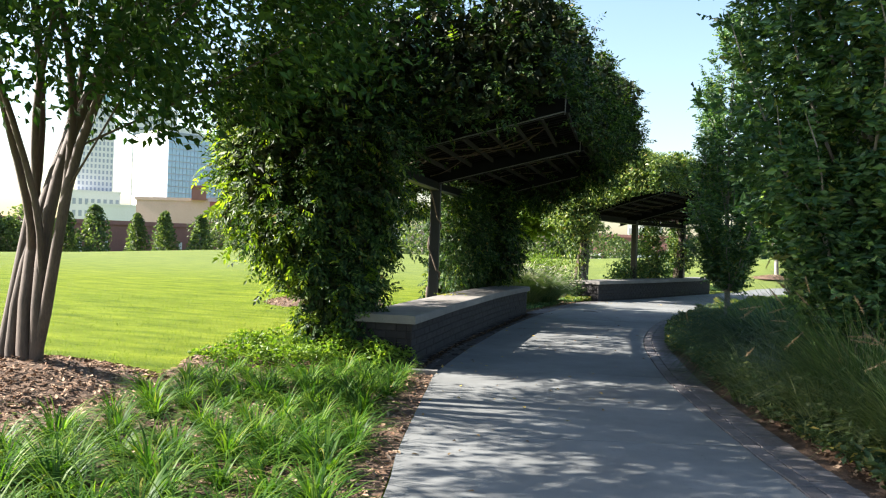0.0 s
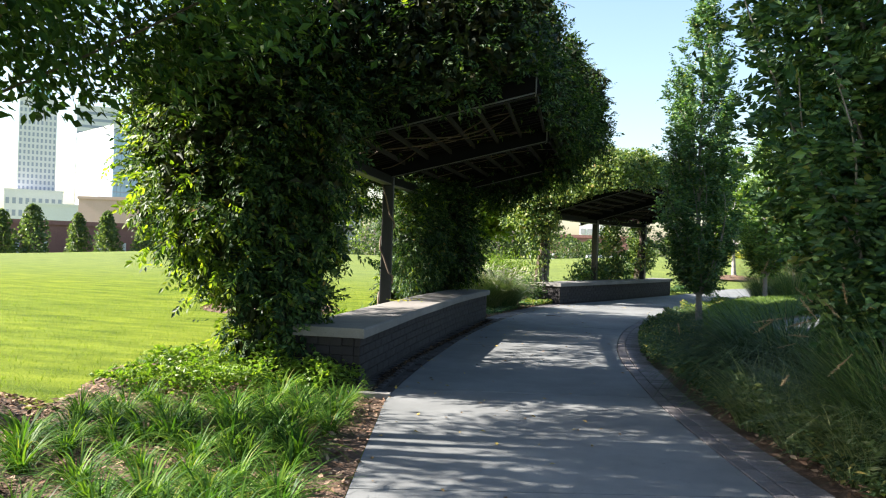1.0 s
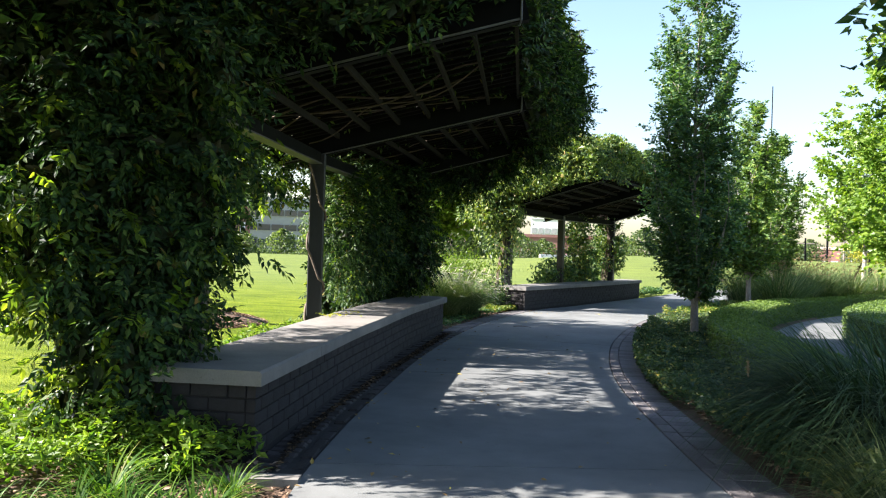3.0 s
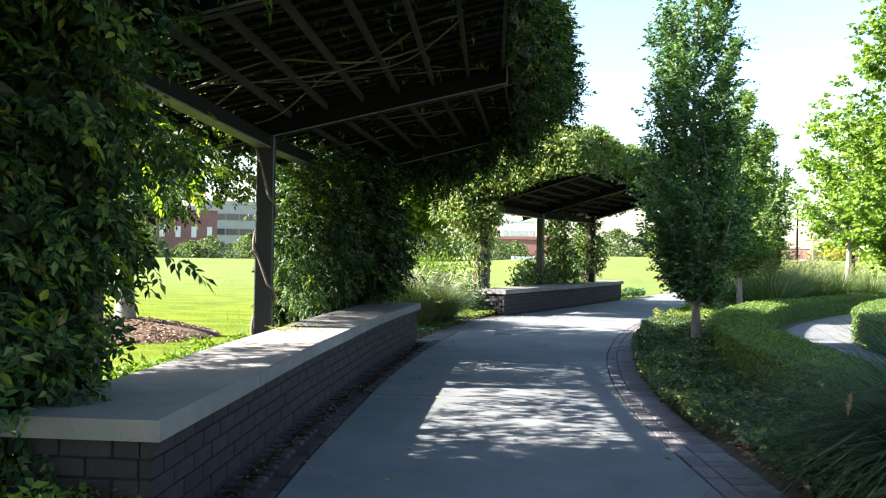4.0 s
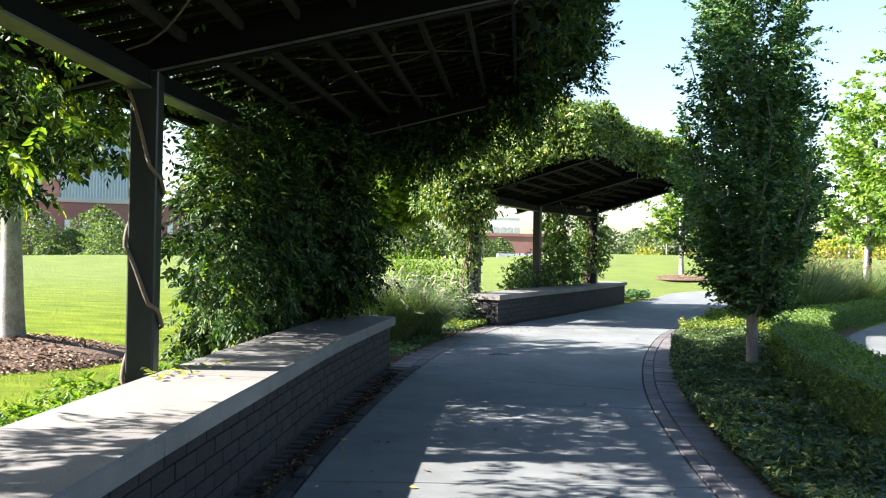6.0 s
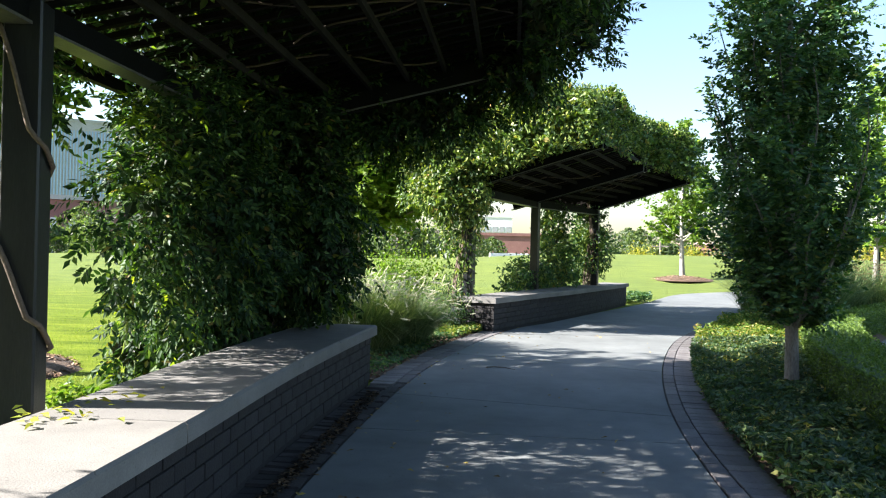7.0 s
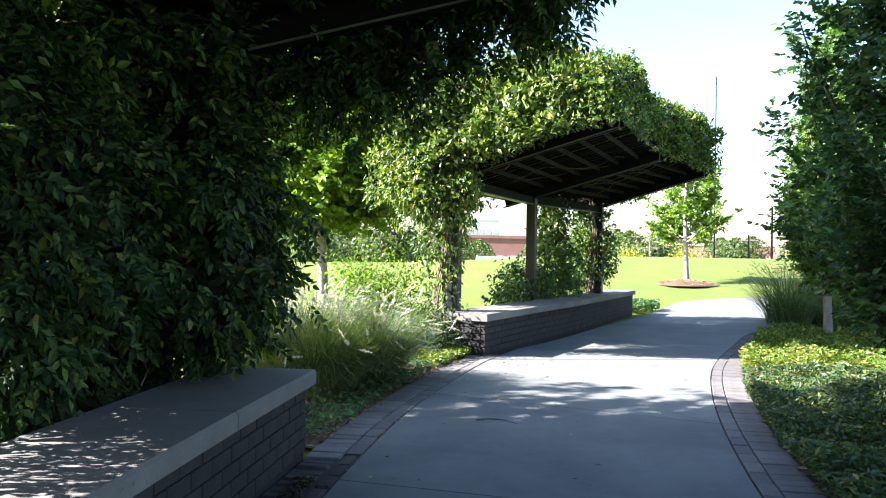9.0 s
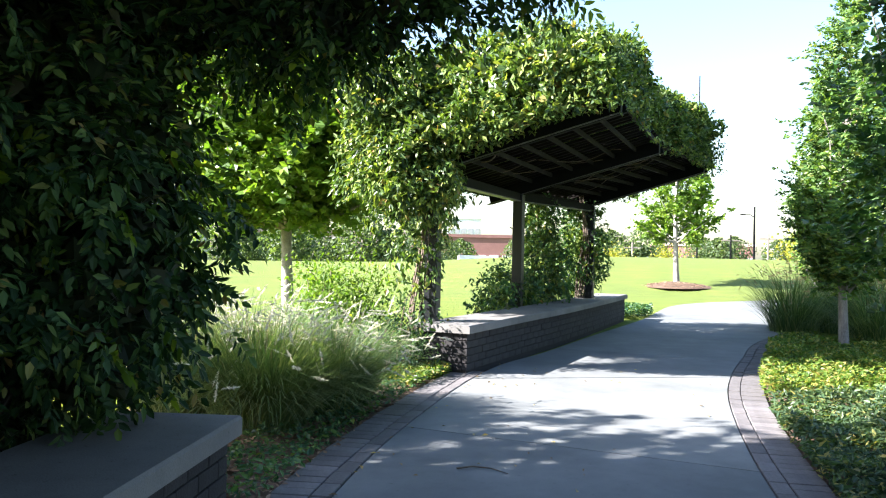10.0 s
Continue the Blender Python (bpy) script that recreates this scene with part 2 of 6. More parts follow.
M_DRY = leafy("dry_leaf", [(0.0, (0.10, 0.055, 0.02)), (0.6, (0.30, 0.19, 0.06)), (1.0, (0.5, 0.38, 0.08))], 0.15)
# M_FARLEAF, M_REDBRICK, M_PALE, M_WINPALE: distance haze is lightened into the colours
M_FARLEAF = leafy("far_leaf", [(0.0, (0.055, 0.090, 0.042)), (0.6, (0.095, 0.140, 0.058)), (1.0, (0.16, 0.20, 0.08))], 0.45)
M_REDBRICK = surface("red_brick_wall", (0.187, 0.089, 0.081), (0.272, 0.140, 0.123), 0.6, 6, 0.9, 0.2)
M_PINK = surface("pink_render", (0.442, 0.323, 0.281), (0.527, 0.399, 0.348), 0.3, 4, 0.9, 0.1)
M_PALE = surface("hazed_stone_tower", (0.561, 0.561, 0.570), (0.663, 0.663, 0.671), 0.05, 1.0, 0.85, 0.1)
M_WHITE = surface("white_panel", (0.616, 0.616, 0.607), (0.722, 0.722, 0.713), 0.1, 2.0, 0.6, 0.1)
M_GREYB = surface("grey_concrete_far", (0.255, 0.264, 0.272), (0.357, 0.365, 0.374), 0.2, 2.0, 0.8, 0.1)
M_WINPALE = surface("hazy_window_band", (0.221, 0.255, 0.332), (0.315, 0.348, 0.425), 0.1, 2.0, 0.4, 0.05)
M_GLASS = glass_material("blue_curtain_glass", (0.26, 0.40, 0.60))
M_COPPER = surface("green_copper", (0.22, 0.36, 0.36), (0.34, 0.48, 0.47), 0.2, 2.0, 0.7, 0.1)
M_DARKGLASS = glass_material("window_glass", (0.045, 0.055, 0.065))
M_ROOF = surface("roof_membrane", (0.30, 0.30, 0.30), (0.45, 0.45, 0.44), 0.4, 5, 0.9, 0.1)
M_WOODPOLE = surface("utility_pole_wood", (0.12, 0.10, 0.085), (0.26, 0.23, 0.20), 3, 30, 0.9, 0.4)
M_CARWHITE = surface("white_car_paint", (0.72, 0.72, 0.72), (0.82, 0.82, 0.82), 2, 20, 0.3, 0.02, spec=0.5)
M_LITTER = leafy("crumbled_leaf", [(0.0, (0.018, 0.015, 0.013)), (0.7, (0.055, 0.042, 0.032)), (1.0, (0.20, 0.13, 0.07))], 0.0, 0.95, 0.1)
M_RUBBER = surface("tyre_rubber", (0.015, 0.015, 0.015), (0.03, 0.03, 0.03), 10, 60, 0.9, 0.2)


# ---------------------------------------------------------------- building helpers
def raw_mesh(name, verts, faces, material, smooth=False):
    """A mesh from arrays; faces is an (n, 3) or (n, 4) array."""
    me = bpy.data.meshes.new(name)
    verts, faces = np.asarray(verts, np.float32), np.asarray(faces, np.int32)
    n, k = faces.shape
    me.vertices.add(len(verts))
    me.vertices.foreach_set("co", verts.ravel())
    me.loops.add(n * k)
    me.loops.foreach_set("vertex_index", faces.ravel())
    me.polygons.add(n)
    me.polygons.foreach_set("loop_start", np.arange(n, dtype=np.int32) * k)
    if smooth:
        me.polygons.foreach_set("use_smooth", np.ones(n, bool))
    else:
        me.polygons.foreach_set("use_smooth", np.zeros(n, bool))
    me.update(calc_edges=True)
    me.validate()
    me.materials.append(material)
    return me


def part(name, me, parent=None, label="", matrix=None, kind=""):
    ob = new(name, me)
    if parent is not None:
        ob.parent = parent
    if matrix is not None:
        ob.matrix_basis = matrix
    return tagged(ob, label, kind=kind)


def thing(name, label, category, group="", at=(0, 0, 0), kind=""):
    ob = new(name)
    ob.location = at
    ob.empty_display_size = 0.1
    return tagged(ob, label, category, group, kind)


def bm_mesh(name, bm, material, bevel=0.0):
    if bevel:
        bmesh.ops.bevel(bm, geom=[e for e in bm.edges if e.calc_face_angle(0) > 0.5], offset=bevel, segments=1, affect="EDGES", profile=0.5)
    bmesh.ops.recalc_face_normals(bm, faces=bm.faces)
    me = bpy.data.meshes.new(name)
    bm.to_mesh(me)
    bm.free()
    me.materials.append(material)
    return me


def box_mesh(name, sx, sy, sz, material, bevel=0.0, base=False):
    bm = bmesh.new()
    bmesh.ops.create_cube(bm, size=1)
    for v in bm.verts:
        v.co = Vector((v.co.x * sx, v.co.y * sy, (v.co.z + (0.5 if base else 0)) * sz))
    return bm_mesh(name, bm, material, bevel)


def prism_mesh(name, ring, z0, z1, material, bevel=0.0):
    """An upright prism over a ring of (x, y)."""
    bm = bmesh.new()
    lo = [bm.verts.new((x, y, z0)) for x, y in ring]
    hi = [bm.verts.new((x, y, z1)) for x, y in ring]
    bm.faces.new(lo)
    bm.faces.new(hi)
    n = len(ring)
    for i in range(n):
        bm.faces.new((lo[i], lo[(i + 1) % n], hi[(i + 1) % n], hi[i]))
    return bm_mesh(name, bm, material, bevel)


def beam_mesh(name, a, b, width, depth, material, bevel=0.004, up=(0, 0, 1)):
    """A square bar from a to b, its top along the line."""
    a, b = Vector(a), Vector(b)
    d = (b - a).normalized()
    side = d.cross(Vector(up)).normalized() * width / 2
    down = side.cross(d).normalized() * depth
    if down.z > 0:
        down = -down
    bm = bmesh.new()
    vs = [bm.verts.new(p + s * side + k * down) for p in (a, b) for s, k in ((-1, 0), (1, 0), (1, 1), (-1, 1))]
    for f in ((0, 1, 2, 3), (4, 5, 6, 7), (0, 1, 5, 4), (1, 2, 6, 5), (2, 3, 7, 6), (3, 0, 4, 7)):
        bm.faces.new([vs[i] for i in f])
    return bm_mesh(name, bm, material, bevel)


def tube_arrays(points, radii, sides=7, wobble=0.0):
    """A tapered tube along points, as arrays of vertices and quads."""
    p = np.asarray(points, float)
    r = np.asarray(radii, float)
    n = len(p)
    tan = np.gradient(p, axis=0)
    tan /= np.linalg.norm(tan, axis=1)[:, None] + 1e-9
    ref = np.where(np.abs(tan[:, 2:3]) > 0.9, np.array([[1.0, 0, 0]]), np.array([[0, 0, 1.0]]))
    ref = np.repeat(ref[:1], n, 0)
    s = np.cross(tan, ref)
    s /= np.linalg.norm(s, axis=1)[:, None] + 1e-9
    u = np.cross(s, tan)
    ang = np.linspace(0, 2 * math.pi, sides, endpoint=False)
    wob = 1 + wobble * rng.standard_normal((n, sides))
    rad = r[:, None] * wob
    v = p[:, None, :] + rad[:, :, None] * (np.cos(ang)[None, :, None] * s[:, None, :] + np.sin(ang)[None, :, None] * u[:, None, :])
    i = np.arange(n - 1)[:, None] * sides
    j = np.arange(sides)[None, :]
    k = (j + 1) % sides
    f = np.stack([i + j, i + k, i + sides + k, i + sides + j], -1).reshape(-1, 4)
    return v.reshape(-1, 3), f


def tubes_mesh(name, tubes, material):
    vs, fs, base = [], [], 0
    for v, f in tubes:
        vs.append(v)
        fs.append(f + base)
        base += len(v)
    return raw_mesh(name, np.concatenate(vs), np.concatenate(fs), material, True)


def unit(a):
    return a / (np.linalg.norm(a, axis=-1, keepdims=True) + 1e-9)


def leaves_mesh(name, centres, axis, facing, length, width, material, fold=0.25, droop=0.15, full=False):
    """Pointed leaves bent along the midrib: one face each, or two in full."""
    n = len(centres)
    f = unit(axis)
    s = unit(np.cross(f, facing))
    u = np.cross(s, f)
    L = np.broadcast_to(np.asarray(length, float), (n,))[:, None]
    W = np.broadcast_to(np.asarray(width, float), (n,))[:, None]
    if not full:
        rows, faces1 = ((0, 0, 0), (0.42, 0.5, fold * 0.5), (1, 0, -droop), (0.42, -0.5, fold * 0.5)), np.array([[0, 1, 2, 3]])
    else:
        rows = ((0, 0, 0), (0.3, 0.5, fold * 0.5), (0.68, 0.36, fold * 0.3 - droop * 0.5), (1, 0, -droop), (0.68, -0.36, fold * 0.3 - droop * 0.5), (0.3, -0.5, fold * 0.5))
        faces1 = np.array([[0, 1, 2, 3], [0, 3, 4, 5]])
    v = np.stack([centres + f * (L * (y - 0.4)) + s * (W * x) + u * (W * z) for y, x, z in rows], 1).reshape(-1, 3)
    faces = (np.arange(n)[:, None, None] * len(rows) + faces1[None]).reshape(-1, 4)
    return raw_mesh(name, v, faces, material)


def pinnate(origins, out, size, seed, pairs=3):
    """Feathered leaves: leaflets in pairs along a drooping stalk, and one at its end."""
    r = np.random.default_rng(seed)
    n = len(origins)
    stalk = unit(out * 0.7 + np.array([[0, 0, -0.55]]) + 0.55 * r.standard_normal((n, 3)))
    face = unit(out * 0.5 + np.array([[0, 0, 0.8]]) + 0.5 * r.standard_normal((n, 3)))
    side = unit(np.cross(stalk, face))
    span_l = size * 3.0 * r.uniform(0.75, 1.25, (n, 1))
    cs, axs, fcs, ls = [], [], [], []
    for k in range(pairs):
        t = 0.3 + 0.55 * k / max(1, pairs - 1)
        for sg in (-1, 1):
            ax = unit(stalk * 0.55 + side * sg * 0.9 + np.array([[0, 0, -0.25]]) + 0.18 * r.standard_normal((n, 3)))
            cs.append(origins + stalk * span_l * t + ax * size * 0.45)
            axs.append(ax)
            fcs.append(unit(face + 0.3 * r.standard_normal((n, 3))))
            ls.append(size * r.uniform(0.75, 1.2, n))
    cs.append(origins + stalk * (span_l + size * 0.4))
    axs.append(stalk)
    fcs.append(face)
    ls.append(size * r.uniform(0.9, 1.25, n))
    return np.concatenate(cs), np.concatenate(axs), np.concatenate(fcs), np.concatenate(ls)


def blades_mesh(name, base, azim, lean, length, width, bend, material, rows=4):
    """Grass blades that rise and arch over, narrowing to the tip."""
    n = len(base)
    out = np.stack([np.cos(azim), np.sin(azim), np.zeros(n)], 1)
    side = np.stack([-np.sin(azim), np.cos(azim), np.zeros(n)], 1)
    up = np.array([[0, 0, 1.0]])
    pos = base.copy()
    cols = []
    for i in range(rows):
        t = i / (rows - 1)
        w = width * (1 - t) ** 0.7 * 0.5 + 0.0006
        cols.append(pos + side * w[:, None])
        cols.append(pos - side * w[:, None])
        a = lean + bend * t
        step = length / (rows - 1)
        pos = pos + out * (np.sin(a) * step)[:, None] + up * (np.cos(a) * step)[:, None]
    v = np.stack(cols, 1).reshape(-1, 3)
    b = np.arange(n)[:, None, None] * (rows * 2)
    q = (np.arange(rows - 1)[None, :, None] * 2) + np.array([[[0, 1, 3, 2]]])
    return raw_mesh(name, v, (b + q).reshape(-1, 4), material, True)


def wave(p, scale, seed=0):
    """Smooth bumps for outlines: a sum of sines, -1 to 1."""
    x, y, z = p[:, 0] * scale + seed * 1.7, p[:, 1] * scale + seed * 2.3, p[:, 2] * scale + seed * 0.9
    return (np.sin(x * 1.9 + 1.3 * np.sin(y * 1.1)) + np.sin(y * 2.3 + 1.7 * np.sin(z * 1.3 + 2)) + np.sin(z * 2.1 + 1.5 * np.sin(x * 1.2 + 4))) / 3


def leaf_axes(n, out, down=0.35, loose=0.8):
    """Leaf directions: outward and drooping, with scatter; and what the blade faces."""
    ax = unit(out * 0.6 + np.array([[0, 0, -down]]) + loose * rng.standard_normal((n, 3)) * 0.6)
    fc = unit(out * 0.7 + np.array([[0, 0, 0.6]]) + 0.7 * rng.standard_normal((n, 3)))
    return ax, fc


def curve_pts(ctrl, step=0.1):
    """Points at even steps along a smooth curve through ctrl."""
    c = np.asarray(ctrl, float)
    c = np.vstack([2 * c[0] - c[1], c, 2 * c[-1] - c[-2]])
    out = []
    for i in range(1, len(c) - 2):
        p0, p1, p2, p3 = c[i - 1], c[i], c[i + 1], c[i + 2]
        t = np.linspace(0, 1, 24, endpoint=False)[:, None]
        out.append(0.5 * (2 * p1 + (p2 - p0) * t + (2 * p0 - 5 * p1 + 4 * p2 - p3) * t ** 2 + (3 * p1 - p0 - 3 * p2 + p3) * t ** 3))
    out = np.vstack(out + [c[-2:-1]])
    d = np.concatenate([[0], np.cumsum(np.linalg.norm(np.diff(out, axis=0), axis=1))])
    s = np.arange(0, d[-1], step)
    return np.stack([np.interp(s, d, out[:, k]) for k in range(out.shape[1])], 1)


def offset_curve(c, d):
    """The curve moved to its left by d."""
    t = unit(np.gradient(c, axis=0))
    return c + d * np.stack([-t[:, 1], t[:, 0]], 1)


def strip_mesh(name, left, right, z, thick, material):
    """A slab between two curves with the same number of points; z: one height, or a pair for the two edges."""
    n = len(left)
    zl, zr = z if isinstance(z, tuple) else (z, z)
    zl = np.broadcast_to(np.asarray(zl, float), (n,))[:, None]
    zr = np.broadcast_to(np.asarray(zr, float), (n,))[:, None]
    v = np.concatenate([np.hstack([left, zl]), np.hstack([right, zr]), np.hstack([left, zl - thick]), np.hstack([right, zr - thick])])
    i = np.arange(n - 1)
    q = [np.stack([i, i + n, i + n + 1, i + 1], 1), np.stack([i + 2 * n, i, i + 1, i + 2 * n + 1], 1), np.stack([i + n, i + 3 * n, i + 3 * n + 1, i + n + 1], 1)]
    ends = [np.array([[0, 2 * n, 3 * n, n]]), np.array([[n - 1, 2 * n - 1, 4 * n - 1, 3 * n - 1]])]
    return raw_mesh(name, v, np.concatenate(q + ends), material)


def in_ring(px, py, ring):
    inside = np.zeros(len(px), bool)
    n = len(ring)
    for i in range(n):
        x1, y1 = ring[i]
        x2, y2 = ring[(i + 1) % n]
        hit = ((y1 > py) != (y2 > py)) & (px < (x2 - x1) * (py - y1) / (y2 - y1 + 1e-12) + x1)
        inside ^= hit
    return inside


def scatter_in(ring, n):
    r = np.asarray(ring)
    lo, hi = r.min(0), r.max(0)
    p = lo + rng.random((n * 6, 2)) * (hi - lo)
    return p[in_ring(p[:, 0], p[:, 1], ring)][:n]


# ---------------------------------------------------------------- ground
def smooth(a, b, x):
    t = np.clip((x - a) / (b - a), 0, 1)
    return t * t * (3 - 2 * t)


def ground_z(x, y):
    """Level near the path, a low rise ahead, and a fall past the lawn's crest."""
    x, y = np.asarray(x, float), np.asarray(y, float)
    r = np.hypot(x + 1, y - 6)
    rise = smooth(28, 42, y) * (0.55 * smooth(-42, -24, x) + 0.59 * smooth(-14, 1, x))
    swell = 0.10 * np.sin(x * 0.09 + 1) * np.sin(y * 0.11) * smooth(14, 30, r)
    r0 = 62 - 17 * (1 - smooth(-34, -10, x))
    fall = -2.0 * smooth(0, 32, r - r0)
    return -0.04 + rise * (1 - 0.75 * smooth(80, 120, r)) + swell + fall


def build_ground():
    k = np.linspace(-1, 1, 141)
    ax = np.sign(k) * (60 * np.abs(k) + 1900 * np.abs(k) ** 7)
    X, Y = np.meshgrid(ax, ax + 12)
    Z = ground_z(X, Y)
    v = np.stack([X.ravel(), Y.ravel(), Z.ravel()], 1)
    n = len(ax)
    i = (np.arange(n - 1)[:, None] * n + np.arange(n - 1)[None, :]).ravel()
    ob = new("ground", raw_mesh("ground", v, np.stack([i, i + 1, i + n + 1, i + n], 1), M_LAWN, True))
    tagged(ob, "mown sunlit green lawn with faint mower ridges", "lawn", kind="structure")


build_ground()

# the curved walk: edges of the concrete
LEFT = curve_pts([(1.35, -3), (0.25, 0), (-0.78, 3.36), (-1.05, 4.15), (-1.58, 5.93), (-1.82, 6.8), (-2.06, 8.28), (-2.22, 9.6), (-2.37, 11.0), (-2.47, 12.6), (-2.51, 14.0), (-2.49, 15.3), (-2.38, 16.6), (-2.17, 18.2), (-1.93, 19.3), (-1.5, 20.4), (-0.78, 22.6), (0.35, 25.9), (0.98, 28.3), (1.5, 29.75), (2.3, 30.6), (3.5, 31.2), (5.0, 31.9), (8, 33.4), (13, 35.6), (22, 39.5)])
RIGHT = curve_pts([(3.5, -3), (2.25, 0.5), (1.04, 4.2), (0.3, 6.78), (-0.04, 8.3), (-0.34, 10.05), (-0.47, 11.5), (-0.5, 13.0), (-0.43, 14.4), (-0.26, 16.0), (0.04, 17.8), (0.4, 19.2), (0.82, 20.5), (1.36, 22.1), (2.3, 24.0), (3.5, 26.3), (5.2, 28.4), (8, 30.6), (13, 33), (22, 36)])


def at_len(c, s):
    i = np.clip(np.asarray(s, float) / 0.1, 0, len(c) - 1.001)
    k = i.astype(int)
    return c[k] + (c[k + 1] - c[k]) * (i - k)[..., None]


def on_ground(p):
    """Level with the paving: flat near by, on the lawn's rise further on."""
    return ground_z(p[:, 0], p[:, 1]) + 0.04


def build_path():
    path = thing("path", "curved pale broom-finished concrete walk in panels", "path", kind="structure")
    cuts = [(-2.9, -2.2), (-0.6, 0.2), (2.0, 2.7), (4.55, 5.2), (7.1, 7.65), (10.25, 10.6), (12.4, 12.5), (13.6, 13.3), (16.1, 15.4), (18.25, 18.95), (20.9, 20.2), (23.2, 22.2), (25.8, 24.3), (28.3, 26.0), (30.6, 27.9), (32.0, 29.4), (34.2, 31.2), (39.0, 35.5)]
    pick = lambda c, y: float(np.interp(y, c[:, 1], np.arange(len(c)) * 0.1))
    for k, ((a0, b0), (a1, b1)) in enumerate(zip(cuts, cuts[1:])):
        sl = np.linspace(pick(LEFT, a0) + (0.012 if k == 9 else 0.005), pick(LEFT, a1) - (0.012 if k == 8 else 0.005), 16)
        sr = np.linspace(pick(RIGHT, b0) + (0.012 if k == 9 else 0.005), pick(RIGHT, b1) - (0.012 if k == 8 else 0.005), 16)
        a, b = at_len(LEFT, sl), at_len(RIGHT, sr)
        part("panel", strip_mesh("panel", a, b, (on_ground(a), on_ground(b)), 0.12, M_CONC), path)
    sl = np.linspace(pick(LEFT, -2.9), pick(LEFT, 39.0), 220)
    sr = np.linspace(pick(RIGHT, -2.2), pick(RIGHT, 35.5), 220)
    a, b = at_len(LEFT, sl), at_len(RIGHT, sr)
    part("joint_filler", strip_mesh("joint_filler", a, b, (on_ground(a) - 0.03, on_ground(b) - 0.03), 0.1, M_SAND), path, "dark joint between the panels")
    return path


build_path()
PATH2_L = curve_pts([(3.5, 2), (2.35, 6), (1.5, 9), (1.31, 12), (1.46, 14.2), (1.8, 15.9), (2.35, 17.7), (3.2, 19.7), (4.7, 22.4), (7.3, 26.8), (11, 30)])
PATH2_R = curve_pts([(5.2, 2), (3.9, 6), (2.95, 9), (2.66, 12), (2.68, 14.4), (3.0, 16.6), (3.7, 18.7), (4.7, 20.7), (6.3, 23.6), (8.8, 26.6), (12, 29)])


def build_side_path():
    s = np.linspace(0, 1, 120)
    a = at_len(PATH2_L, s * (len(PATH2_L) - 2) * 0.1)
    b = at_len(PATH2_R, s * (len(PATH2_R) - 2) * 0.1)
    tagged(new("side_path", strip_mesh("side_path", a, b, (on_ground(a), on_ground(b)), 0.1, M_CONC)), "pale concrete side path between clipped hedges", "path", kind="structure")


build_side_path()


# planting beds: bark-covered soil a little above the lawn sheet
def bed(name, ring, label, z=-0.018):
    bm = bmesh.new()
    bm.faces.new([bm.verts.new((x, y, z)) for x, y in ring])
    bmesh.ops.triangulate(bm, faces=bm.faces)
    tagged(new(name, bm_mesh(name, bm, M_SOIL)), label, "planting bed", kind="structure")


def span(c, y0, y1, dx=0.0, step=6):
    sel = c[(c[:, 1] >= y0) & (c[:, 1] <= y1)][::step]
    return [(float(x) + dx, float(y)) for x, y in sel]


BORDER = 0.31
RIGHT_OUT = offset_curve(RIGHT, -BORDER)
BED_LILY = span(LEFT, -2.5, 7.1, -0.012) + [(-2.2, 7.25), (-2.9, 7.6), (-3.2, 8.3), (-4.3, 8.2), (-4.5, 7.0), (-3.95, 5.9), (-3.55, 4.8), (-3.6, 3.6), (-3.75, 1.5), (-3.5, -2.5)]
bed("planting_bed_1", BED_LILY, "bark-mulched bed planted with daylilies beside the walk")
BED_RIGHT = span(RIGHT_OUT, -2.5, 23.0, 0.0) + [(3.6, 21.2)] + [(float(x) - 0.01, float(y)) for x, y in PATH2_L[(PATH2_L[:, 1] < 20.0) & (PATH2_L[:, 1] > 2.2)][::-6]] + [(3.0, 1.5), (4.2, -2.5)]
bed("planting_bed_2", BED_RIGHT, "dark soil bed with low leafy ground cover")
BED_PLUME = [(-2.78, 14.25), (-2.75, 15.3), (-2.68, 16.4), (-2.52, 18.1), (-2.75, 18.75), (-2.85, 19.4), (-4.2, 19.9), (-4.6, 17.5), (-4.4, 14.4), (-3.5, 14.3)]
bed("planting_bed_3", BED_PLUME, "soil bed between the two benches with fountain grass")


# ---------------------------------------------------------------- seat walls
def frames_along(c):
    t = unit(np.gradient(c, axis=0))
    return t, np.stack([-t[:, 1], t[:, 0]], 1)


FRONT_1 = curve_pts([(-2.13, 7.0), (-2.27, 8.1), (-2.41, 9.2), (-2.53, 10.4), (-2.66, 11.7), (-2.73, 12.9), (-2.78, 14.1)])
FRONT_2 = curve_pts([(-2.22, 18.45), (-1.72, 20.0), (-1.18, 21.6), (-0.52, 23.8), (0.1, 26.0)])


